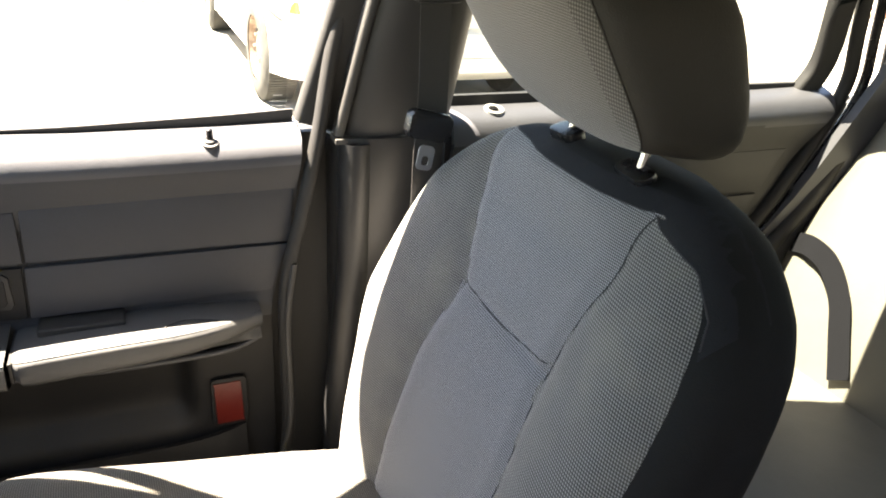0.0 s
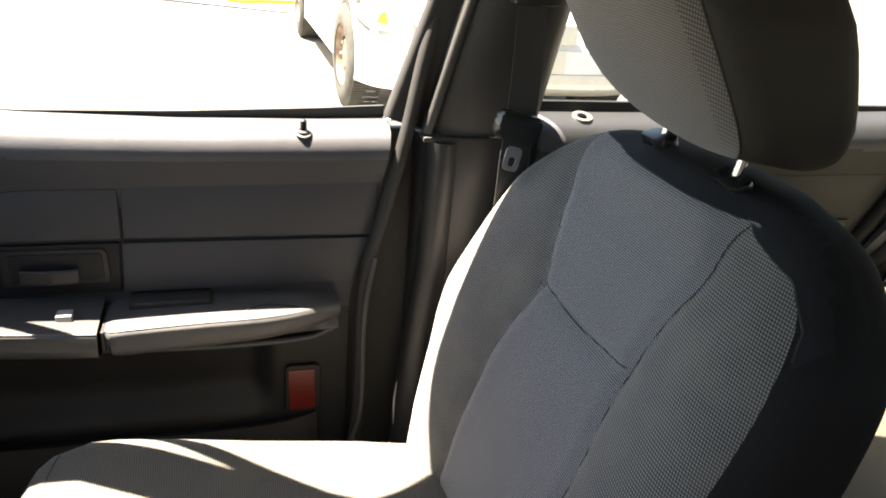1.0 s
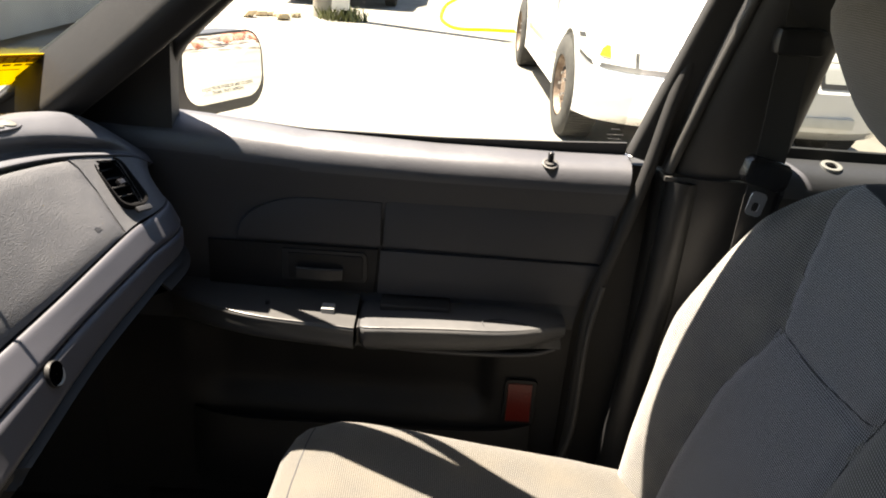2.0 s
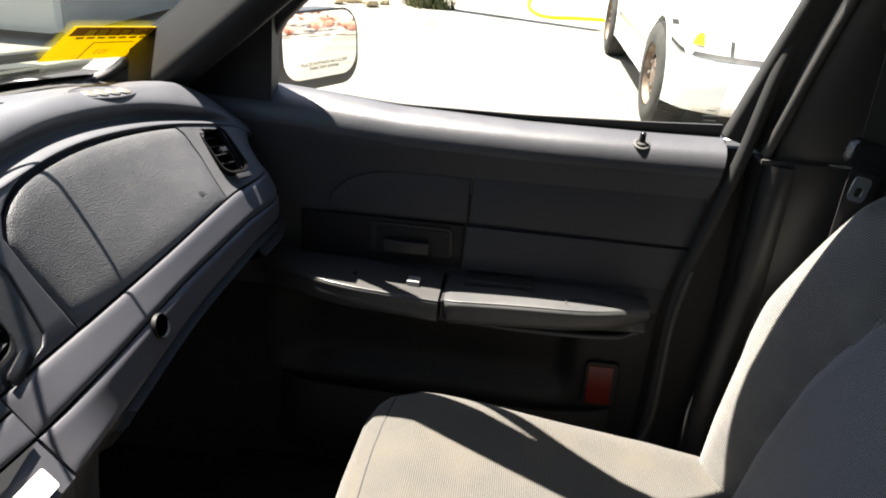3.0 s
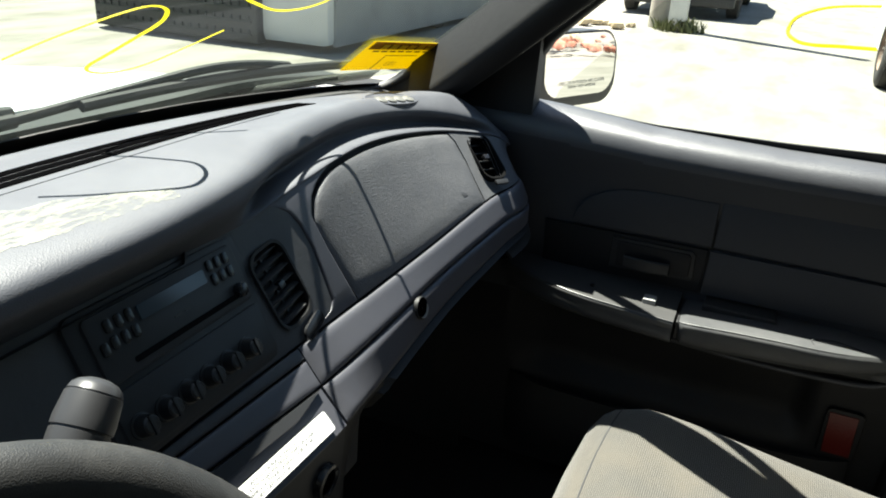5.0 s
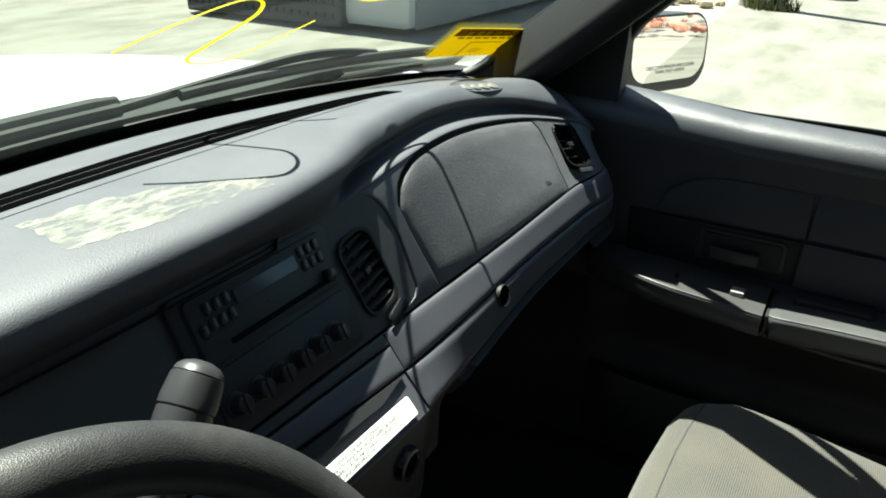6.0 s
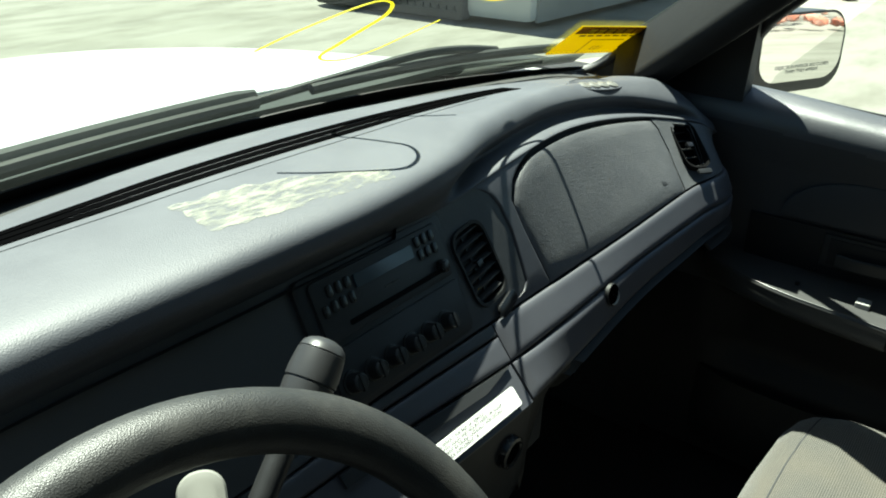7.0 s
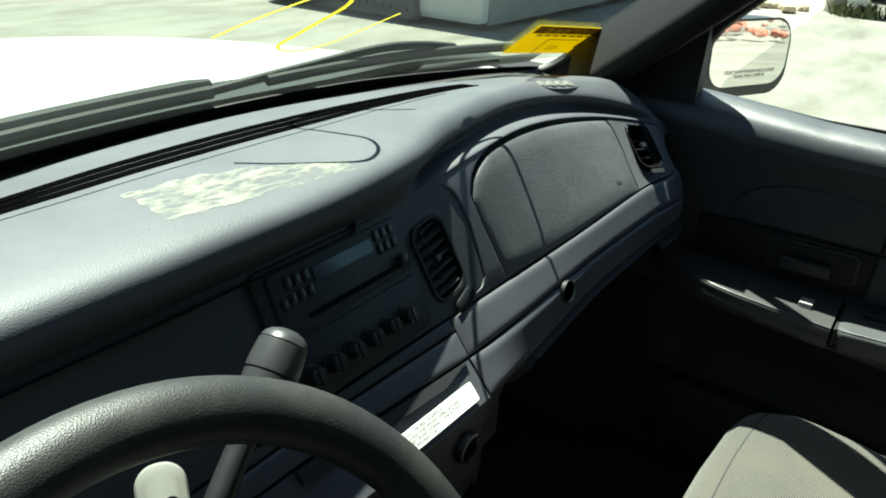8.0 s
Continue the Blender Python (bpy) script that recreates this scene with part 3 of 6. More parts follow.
pillar("window_frame_rear", [(0.790, -0.031, 0.925), (0.765, -0.078, 1.09), (0.700, -0.142, 1.33)], (0, 1, 0.2), (0.068, 0.066, 0.07), 0.03, rubber, door, "black rear window frame")
# Upper runs are unseen and drawn inboard to shape the shadows on the seat.
pillar("window_frame_front", [(0.797, 0.722, 0.940), (0.788, 0.712, 1.03), (0.768, 0.665, 1.085), (0.722, 0.590, 1.150), (0.655, 0.49, 1.245), (0.595, 0.40, 1.322)], (0.3, 1, 0.6), (0.028, 0.028, 0.03), 0.022, rubber, door)
pillar("window_frame_top", [(0.580, 0.41, 1.335), (0.610, 0.33, 1.325), (0.640, 0.28, 1.318), (0.668, 0.22, 1.310), (0.684, 0.15, 1.306), (0.693, 0.05, 1.302), (0.702, -0.10, 1.290)], (0, 0, 1), (0.05, 0.05, 0.05), 0.04, rubber, door)
part("sail_panel", loft([[Vector((x, 0, 0)) + Vector((0, y, z)) for y, z in ((0.725, 0.945), (0.86, 0.955), (0.80, 1.04), (0.720, 1.045))] for x in (0.775, 0.800)]), rubber, door, "black triangular panel behind the mirror")
part("sail_moulding", tube([(0.782, 0.728, 0.945), (0.780, 0.720, 1.035)], 0.006, 8), rubber, door)
wg = part("window_glass", sheet(lambda y, z: (0.818 - (z - 0.93) * 0.05, y - (z - 0.93) * 0.12 * (1 if y < 0.1 else 0) - max(0, (z - 0.94)) * 0.95 * max(0, (y - 0.3) / 0.4), z), lin(0.01, 0.70, 8), lin(0.905, 1.33, 8), facing=(-1, 0, 0)), clear, door, "clear side window glass", keep=True)
wg.visible_shadow = False
for k, (w, g) in enumerate(((0.020, 0.0), (0.038, 0.010), (0.030, 0.018), (0.042, 0.025))):
    part("etched_mark", box((0.8145, 0.019 - 0.34 * w, 0.962 - 0.9 * g), (0.8150, 0.019 + 0.34 * w, 0.9636 - 0.9 * g)), grey_ink, door, flat=True)

# ---- exterior mirror ----
mirror = thing("side_mirror", "black-framed door mirror on the passenger side", "mirror")
MM = on((0.985, 0.690, 0.984), (0.884, -0.466, 0.0), (0.0, 0.052, 1.0))      # glass faces the driver
outline = rounded_rect(0.205, 0.125, 0.042, 6)
rings = []
for s, d in ((0.985, 0.008), (1.09, 0.006), (1.11, -0.02), (0.95, -0.06), (0.6, -0.085)):
    rings.append([MM @ Vector((x * s - 0.006 * (s > 1), y * s - 0.009 * (s > 1), d)) for x, y in outline])
part("housing", loft(rings), plastic, mirror, "black plastic mirror housing")
part("mirror_glass", slab([(x * 0.945, y * 0.92) for x, y in outline], 0.0025, MM @ Matrix.Translation((0, 0, 0.007)), 0.0), mirror_mat, mirror, "mirror glass", flat=True)
part("arm", loft([[Vector(c) + Vector((0, y, z)) for y, z in rounded_rect(w, h, 0.015)] for c, w, h in (((0.80, 0.80, 0.945), 0.11, 0.05), ((0.87, 0.785, 0.935), 0.09, 0.045), ((0.95, 0.765, 0.935), 0.07, 0.045))]), plastic, mirror)
writing("warning_text", "OBJECTS IN MIRROR ARE CLOSER\nTHAN THEY APPEAR", 0.0086, MM @ Matrix.Translation((0.006, -0.036, 0.0105)), grey_ink, mirror)

# ---- dashboard ----
dash = thing("dashboard", "dark grey moulded dashboard with worn vinyl top", "dashboard")
XS = [-0.74, -0.40, -0.15, 0.0, 0.13, 0.24, 0.40, 0.56, 0.66, 0.74]
# rows of (y, z) for each x: base of the windshield, top, brow, under the brow, panel foot, upper band foot, lower band foot, knee
DASH_ROWS = {
    "P0": [(0.84, .975), (0.99, .975), (1.05, .975), (1.062, .975), (1.055, .975), (1.035, .975), (0.988, .975), (0.915, .972), (0.86, .962), (0.81, .915)],
    "P1": [(0.80, .985), (0.92, .985), (0.93, .985), (0.93, .984), (0.925, .984), (0.92, .985), (0.90, .985), (0.862, .976), (0.815, .967), (0.78, .915)],
    "P2": [(0.75, .986), (0.820, .982), (0.818, .981), (0.816, .980), (0.828, .982), (0.854, .988), (0.864, .990), (0.842, .976), (0.782, .954), (0.76, .905)],
    "P3": [(0.735, .966), (0.796, .959), (0.795, .958), (0.795, .957), (0.807, .961), (0.832, .969), (0.842, .975), (0.816, .959), (0.755, .932), (0.74, .892)],
    "P4": [(0.75, .945), (0.815, .928), (0.820, .924), (0.820, .924), (0.815, .925), (0.814, .940), (0.817, .947), (0.792, .931), (0.737, .911), (0.73, .878)],
    "P5": [(0.68, .800), (0.752, .793), (0.762, .795), (0.758, .796), (0.752, .797), (0.744, .801), (0.722, .818), (0.698, .842), (0.686, .846), (0.745, .846)],
    "P6": [(0.66, .765), (0.742, .765), (0.742, .766), (0.730, .763), (0.722, .758), (0.714, .765), (0.700, .785), (0.676, .806), (0.668, .810), (0.735, .812)],
    "P7": [(0.64, .720), (0.712, .722), (0.702, .723), (0.693, .721), (0.689, .720), (0.697, .716), (0.692, .742), (0.672, .769), (0.668, .778), (0.727, .78)],
    "P8": [(0.70, .600), (0.720, .600), (0.712, .600), (0.700, .585), (0.702, .590), (0.74, .680), (0.732, .714), (0.715, .750), (0.70, .762), (0.74, .76)],
    "P9": [(0.90, .55), (0.95, .55), (0.92, .50), (0.90, .45), (0.90, .45), (1.05, .67), (1.05, .70), (1.0, .735), (0.95, .745), (0.90, .74)],
}
SECTIONS = list(DASH_ROWS)


def cubic(x, xs, ys):
    i = max(0, min(len(xs) - 2, int(np.searchsorted(xs, x)) - 1))
    def slope(k):
        a, b = max(0, k - 1), min(len(xs) - 1, k + 1)
        return (ys[b] - ys[a]) / (xs[b] - xs[a])
    h = xs[i + 1] - xs[i]
    t = min(1, max(0, (x - xs[i]) / h))
    return ((1 + 2 * t) * (1 - t) ** 2 * ys[i] + t * (1 - t) ** 2 * h * slope(i) + t * t * (3 - 2 * t) * ys[i + 1] + t * t * (t - 1) * h * slope(i + 1))


def dash_row(k, x):
    r = DASH_ROWS[SECTIONS[k]]
    return Vector((x, cubic(x, XS, [q[0] for q in r]), cubic(x, XS, [q[1] for q in r])))


def dash_at(x, v):
    """The dash surface at x and section parameter v (0 windshield base .. 9 knee)."""
    i = min(int(v), len(SECTIONS) - 2)
    return dash_row(i, x).lerp(dash_row(i + 1, x), v - i)


def dash_normal(x, v):
    a = dash_at(x + 0.01, v) - dash_at(x - 0.01, v)
    b = dash_at(x, min(v + 0.05, 8.99)) - dash_at(x, max(v - 0.05, 0))
    n = a.cross(b).normalized()
    return n if n.y < 0 or n.z > 0.5 else -n


def dash_patch(name, x0, x1, v0, v1, mat, thick=0.006, lift=0.0, nx=30, nv=10, label="", parent=None, crown=0.0):
    """A cover that follows the dash between x0(v) and x1(v); crown: how far its middle bulges."""
    fx0 = x0 if callable(x0) else (lambda w: x0)
    fx1 = x1 if callable(x1) else (lambda w: x1)

    def fn(u, w):
        v = v0 + (v1 - v0) * w
        x = fx0(w) + (fx1(w) - fx0(w)) * u
        n = dash_normal(x, v)
        edge = min(1.0, 18 * min(u, 1 - u)) ** 0.5 * min(1.0, 7 * min(w, 1 - w)) ** 0.5
        return dash_at(x, v) + n * (lift + crown * edge)
    us = [0, .01, .03] + lin(0.07, 0.93, nx - 6) + [.97, .99, 1]
    vs = [0, .02, .06] + lin(0.12, 0.88, nv - 4) + [.94, .98, 1]
    return part(name, sheet(fn, us, vs, lambda u, w: dash_normal(fx0(w) + (fx1(w) - fx0(w)) * u, v0 + (v1 - v0) * w) * -thick), mat, parent or dash, label)


# rounded top pad, brow included


def top_point(x, w):
    """w: 0 at the windshield, 0.75 on the brow, then over the valley and roll above the cover to its gap at 1."""
    p3, p4 = dash_row(3, x), dash_row(4, x)
    over = ease(x, 0.11, 0.19) * (1 - ease(x, 0.63, 0.70))
    valley = p3.lerp(p4, 0.72) + Vector((0, 0.026, 0.000)) * over
    roll = p3.lerp(p4, 0.96) + Vector((0, 0.001, 0.0022)) * over
    pts = [dash_row(0, x), dash_row(1, x), dash_row(2, x), p3, valley, roll, p4]
    k = w * 4 if w <= 0.75 else 3 + (w - 0.75) * 12
    i = min(int(k), 5)
    f = k - i
    a, b = pts[max(i - 1, 0)], pts[i]
    c, d = pts[i + 1], pts[min(i + 2, 6)]
    return 0.5 * ((2 * b) + (c - a) * f + (2 * a - 5 * b + 4 * c - d) * f * f + (3 * b - a - 3 * c + d) * f ** 3)


part("top_pad", sheet(top_point, lin(-0.74, 0.74, 110), lin(0, 0.70, 32) + lin(0.72, 1, 22), (0, 0.008, -0.006)), dash_vinyl, dash, "sun-worn dark grey vinyl top pad")
part("backing", sheet(lambda x, v: dash_at(x, v) - dash_normal(x, v) * 0.012, lin(-0.74, 0.585, 56), lin(3.9, 9, 36), (0, 0.004, -0.002)), rubber, dash)
part("backing", sheet(lambda x, v: dash_at(x, v) - dash_normal(x, v) * 0.030, lin(0.585, 0.74, 12), lin(3.9, 9, 36), (0, 0.004, -0.002)), rubber, dash)


def left_round(x_top, x_mid, x_bot):
    return lambda w: interp(w, [0, 0.03, 0.10, 0.25, 0.5, 0.75, 1.0], [x_top + 0.070, x_top + 0.043, x_top + 0.017, x_top, x_mid, (x_mid + x_bot) / 2, x_bot])


air_l = left_round(0.229, 0.2325, 0.245)
air_r = lambda w: interp(w, [0, 0.13, 0.48, 0.8, 1], [0.578, 0.580, 0.570, 0.555, 0.546])
dash_patch("airbag_cover", air_l, air_r, 4.05, 4.985, cover_vinyl, 0.006, 0.000, 44, 26, "textured dark grey passenger airbag cover", crown=0.004)
end_panel = dash_patch("end_panel", lambda w: air_r(w) + 0.003, lambda w: interp(w, [0, 1], [0.72, 0.70]), 4.02, 4.985, cover_vinyl, 0.006, 0.0, 64, 64)
dash_patch("upper_band", 0.128, 0.706, 5.03, 5.97, band_vinyl, 0.006, 0.0, 44, 14, crown=0.004)
dash_patch("lower_band", 0.128, 0.706, 6.03, 6.96, band_vinyl, 0.006, -0.001, 44, 16, crown=0.005)
# Darkened to stand for the shade beneath the bands.
dash_patch("knee_panel", 0.128, 0.735, 6.98, 9.0, shade_plastic, 0.006, -0.004, 44, 18)
dash_patch("centre_strip", -0.735, 0.126, 5.03, 5.30, console_shade_vinyl, 0.006, 0.0, 44, 8, crown=0.002)
dash_patch("centre_band", -0.735, 0.126, 5.36, 5.97, band_vinyl, 0.006, 0.0, 44, 10, crown=0.003)
dash_patch("centre_lower_panel", -0.735, 0.124, 6.03, 7.02, band_vinyl, 0.006, -0.001, 44, 12)
# Split off and darkened to stand for the shade below the label.
dash_patch("centre_kick_panel", -0.735, 0.124, 7.03, 9.0, stack_plastic, 0.006, -0.002, 44, 16)


def crease(w):
    return interp(w, [0, 0.03, 0.12, 0.245, 0.46, 0.68, 0.88, 0.93, 0.965, 1], [0.168, 0.180, 0.194, 0.203, 0.208, 0.206, 0.2035, 0.197, 0.185, 0.150])


dash_patch("centre_panel", -0.735, 0.106, 3.99, 4.985, console_shade_vinyl, 0.006, 0.0, 60, 18)
vent_panel = dash_patch("vent_panel", 0.1061, crease, 3.99, 4.985, console_shade_vinyl, 0.006, 0.0, 70, 80)
dash_patch("cover_frame", lambda w: crease(w) + 0.0012, lambda w: air_l(w) - 0.0022, 4.0, 4.985, band_vinyl, 0.006, 0.0, 20, 48, crown=0.002)

# radio and climate stack in its recessed bezel
RM = on(dash_at(0.0, 4.50), (1, 0.0, 0), dash_at(0.0, 4.05) - dash_at(0.0, 4.95))
part("stack_bezel", slab(rounded_rect(0.212, 0.134, 0.010), 0.005, RM @ Matrix.Translation((0.002, 0, -0.001)), 0.002), stack_plastic, dash)
radio = thing("car_radio", "black car radio with a grey display and buttons", "radio")
RR = RM @ Matrix.Translation((0.004, 0.030, 0.002))
part("faceplate", slab(rounded_rect(0.186, 0.060, 0.006), 0.005, RR, 0.002), stack_plastic, radio)
lcd = material("grey display", (0.035, 0.055, 0.07), 0.12)
part("display", slab(rounded_rect(0.084, 0.0135, 0.002), 0.002, RR @ Matrix.Translation((0.002, 0.0135, 0.0052))), lcd, radio, "unlit blue-grey display")
part("tape_slot", slab(rounded_rect(0.135, 0.005, 0.002), 0.001, RR @ Matrix.Translation((0.006, -0.020, 0.0052))), void_black, radio)
btn = part("button", slab(rounded_rect(0.0078, 0.0118, 0.0030, 4), 0.0028, None, 0.0010), gloss_black, radio)
btn.matrix_basis = RR @ Matrix.Translation((-0.083, 0.0, 0.004))
PAIRS = [(-0.072 + 0.0115 * c, 0.0165 - 0.0150 * r) for c in range(3) for r in range(2)] + [(0.055 + 0.0115 * c, 0.0195 - 0.0140 * r) for c in range(3) for r in range(2)]
for bx, by in PAIRS:
    b = new("button", btn.data)
    b.parent = radio
    b.matrix_basis = RR @ Matrix.Translation((bx, by, 0.004))
part("tuning_knob", tube([RR @ Vector((0.078, -0.016, 0.004)), RR @ Vector((0.078, -0.016, 0.012)), RR @ Vector((0.078, -0.016, 0.013))], [0.0078, 0.007, 0.005], 18), gloss_black, radio)
for k, w in enumerate((0.010, 0.007)):
    part("printed_mark", box((-0.006 + 0.013 * k, -0.0068, 0.0050), (-0.006 + 0.013 * k + w, -0.0048, 0.0055), m=RR), pillar_grey, radio, flat=True)
climate = thing("climate_control", "black climate control panel with round knobs", "control panel")
CR = RM @ Matrix.Translation((0.002, -0.034, 0.002))
part("faceplate", slab(rounded_rect(0.196, 0.056, 0.006), 0.005, CR, 0.002), stack_plastic, climate)
kn = None
for c in range(6):
    m = CR @ Matrix.Translation((-0.082 + 0.028 * c, -0.006, 0.005))
    if kn is None:
        bm = tube([(0, 0, 0), (0, 0, 0.0015), (0, 0, 0.002), (0, 0, 0.013), (0, 0, 0.0145)], [0.0118, 0.0116, 0.0098, 0.0084, 0.0068], 20)
        box((-0.0020, -0.0088, 0.010), (0.0020, 0.0088, 0.0160), 0.0012, 2, bm)
        b = part("knob", bm, plastic, climate)
        kn = b.data
        b.matrix_basis = m
    else:
        b = new("knob", kn)
        b.parent = climate
        b.matrix_basis = m


def cut_opening(ob, m, w, h):
    """Takes the faces behind an opening of w by h out of a panel."""
    bm = bmesh.new()
    bm.from_mesh(ob.data)
    inv = m.inverted()
    gone = []
    for f in bm.faces:
        q = inv @ f.calc_center_median()
        if (abs(2 * q.x / w) ** 5 + abs(2 * q.y / h) ** 5) < 1 and abs(q.z) < 0.03:
            gone.append(f)
    bmesh.ops.delete(bm, geom=gone, context="FACES")
    bm.to_mesh(ob.data)
    bm.free()


def air_vent(name, m, w, h, r, slats, upright, label, sunk=0.0):
    v = thing(name, label, "air vent")
    inner = rounded_rect(w * 0.90, h * 0.92, r * 0.9, 5)
    outer = rounded_rect(w, h, r, 5)
    bm = bmesh.new()
    rings = [[bm.verts.new(m @ Vector((x, y, d))) for x, y in o] for o, d in ((outer, -0.008), (outer, 0.0012), (inner, 0.0008), (inner, -0.0115 - sunk))]
    for a, b in zip(rings, rings[1:]):
        for k in range(len(a)):
            bm.faces.new((a[k], a[(k + 1) % len(a)], b[(k + 1) % len(a)], b[k]))
    bm.faces.new(rings[-1])
    part("surround", bm, void_black if sunk else shade_plastic, v)
    for i in range(slats):
        y = (i + 0.5) / slats * h * 0.92 - h * 0.46
        hw = w * 0.44 if abs(y) < h * 0.3 else w * 0.36
        part("slat", box((-hw, -0.0010, -0.009), (hw, 0.0010, 0.0), 0.0005, 1, m=m @ Matrix.Translation((0, y, -0.0015 - sunk)) @ Matrix.Rotation(radians(28), 4, "X")), stack_plastic, v)
    for x in upright:
        part("vane", box((x - 0.001, -h * 0.4, -0.0112), (x + 0.001, h * 0.4, -0.009), m=m), plastic, v)
    part("vane_tab", box((-0.005, -0.004, -0.006), (0.005, 0.004, 0.001), 0.0015, m=m), gloss_black, v)
    return v


VM = on(dash_at(0.1425, 4.53) + dash_normal(0.1425, 4.53) * 0.001, (1, 0, 0), dash_at(0.1425, 4.1) - dash_at(0.1425, 4.9)) @ Matrix.Rotation(radians(7), 4, "Z")
air_vent("centre_vent", VM, 0.061, 0.094, 0.018, 7, (-0.001,), "black slatted centre air vent")
SM = on(dash_at(0.611, 4.45) + dash_normal(0.611, 4.45) * 0.0045, (0.030, -0.016, -0.002), (0.05, 0.04, 0.045))
air_vent("end_vent", SM, 0.046, 0.084, 0.017, 5, (), "black oval air vent at the end of the dashboard", 0.012)
cut_opening(vent_panel, VM, 0.059, 0.092)
cut_opening(end_panel, SM, 0.038, 0.074)
part("vent_thumbwheel", box((-0.012, -0.004, -0.002), (0.012, 0.004, 0.003), 0.0015, m=SM @ Matrix.Translation((0.002, -0.049, 0.0))), plastic, dash)

# details let into the dash
lk = dash_at(0.330, 6.28) + dash_normal(0.330, 6.28) * 0.0058
nk = dash_normal(0.330, 6.28)
LK = on(lk, (1, 0, 0), (0, -nk.z, nk.y) if nk.y > 0 else (0, nk.z, -nk.y))
# Flat black disc in place of the shaded hole of the lock.
part("lock_barrel", lathe(LK, [(0.0145, 0.0004), (0.0135, 0.0003), (0.001, 0.0001)]), slot_black, dash)
part("glovebox_lock", lathe(LK, [(0.0155, -0.006), (0.0150, 0.0004), (0.0145, 0.0007), (0.0140, 0.0004), (0.0138, -0.004)]), shade_plastic, dash, "round glove box lock")
# Pale arc that paints in sun on the inner wall of the hole.
part("lock_lit_crescent", tube([LK @ Vector((0.0126 * math.cos(a), 0.0126 * math.sin(a), 0.0010)) for a in lin(radians(-130), radians(5), 14)], [0.0003 + 0.0014 * math.sin(math.pi * k / 13) for k in range(14)], 8), pale_ring, dash, "pale crescent painted as the sunlit wall of the lock hole")
pw = on(dash_at(0.160, 4.93) + dash_normal(0.160, 4.93) * 0.002, (1, 0, 0), dash_at(0.172, 4.1) - dash_at(0.172, 4.9))
part("trunk_button", slab(rounded_rect(0.040, 0.016, 0.0075), 0.003, pw @ Matrix.Rotation(radians(18), 4, "Z"), 0.0015), gloss_black, dash)
ES = on(dash_at(0.515, 4.80) + dash_normal(0.515, 4.80) * 0.0045, dash_at(0.54, 4.8) - dash_at(0.49, 4.8), dash_at(0.515, 4.5) - dash_at(0.515, 4.9))
for k in range(3):
    part("embossed_mark", box((-0.005, -0.003 + 0.0024 * k, 0), (0.005 - 0.003 * (k == 2), -0.0018 + 0.0024 * k, 0.0004), m=ES), cover_vinyl, dash)

# dark strip that closes the gap between the top pad and the glass
def base_gap(x, v):
    a = dash_row(0, x) + Vector((0, -0.004, -0.007))
    y = 1.13 - 0.28 * x * x + 0.04
    return a.lerp(Vector((x, max(y, a.y + 0.01), 0.945)), v)


part("rear_closing_strip", sheet(base_gap, lin(-0.74, 0.79, 52), lin(0, 1, 4), (0, 0, -0.004)), rubber, dash)

# defroster grille along the windshield base: three flat strips, black for slot shade
for k in range(3):
    f0 = 0.50 + 0.115 * k

    def slot(x, w, f0=f0):
        v = f0 + 0.088 * w
        return top_point(x, v / 4) + Vector((0, 0, 0.0010))
    part("defroster_slot", sheet(slot, lin(-0.60, 0.418, 60), [0, 0.5, 1], (0, 0, -0.003)), slot_black, dash)
part("pad_crease", tube([top_point(x, 0.232) + Vector((0, 0, 0.0002)) for x in lin(-0.60, 0.34, 60)], 0.0006, 6), dash_vinyl, dash)
SX, SW = 0.530, 0.47
sp = top_point(SX, SW) + Vector((0, 0, -0.0055))
SF = on(sp, top_point(SX + 0.04, SW + 0.012) - top_point(SX - 0.04, SW - 0.012), top_point(SX, SW - 0.04) - top_point(SX, SW + 0.04))
part("sensor_recess", lathe(SF @ Matrix.Diagonal((1.15, 0.46, 1.0, 1.0)), [(0.050, -0.003), (0.049, 0.0030), (0.046, 0.0036), (0.044, 0.0026), (0.001, 0.0024)], 32), dash_vinyl, dash)
for k in range(4):
    part("sensor_dome", lathe(SF @ Matrix.Translation((-0.030 + 0.020 * k, -0.006, 0.0026)), [(0.0105, 0.0), (0.0098, 0.0022), (0.0070, 0.0036), (0.001, 0.0042)], 16), dome_grey, dash)

# dried adhesive residue on the top pad: a thin torn film
glue = material("dried adhesive residue", (0.245, 0.25, 0.205), 0.75, grain=0.5, grain_scale=150)
gn = glue.node_tree
gt = gn.nodes.new("ShaderNodeBsdfTransparent")
gm = gn.nodes.new("ShaderNodeMixShader")
gx = gn.nodes.new("ShaderNodeTexNoise")
gx.inputs["Scale"].default_value = 42
gx.inputs["Detail"].default_value = 9
gx.inputs["Roughness"].default_value = 0.75
gc = gn.nodes.new("ShaderNodeTexCoord")
gs = gn.nodes.new("ShaderNodeMapping")
gs.inputs["Scale"].default_value = (0.6, 1.3, 1.0)
gv = gn.nodes.new("ShaderNodeTexVoronoi")
gv.feature = "DISTANCE_TO_EDGE"
gv.inputs["Scale"].default_value = 70
ga = gn.nodes.new("ShaderNodeMath")
ga.operation = "MULTIPLY_ADD"
ga.inputs[1].default_value = -0.35
gr = gn.nodes.new("ShaderNodeMapRange")
gr.inputs[1].default_value, gr.inputs[2].default_value, gr.inputs[3].default_value, gr.inputs[4].default_value = 0.40, 0.56, 0.06, 0.72
gn.links.new(gc.outputs["Object"], gs.inputs[0])
gn.links.new(gs.outputs[0], gx.inputs["Vector"])
gn.links.new(gs.outputs[0], gv.inputs["Vector"])
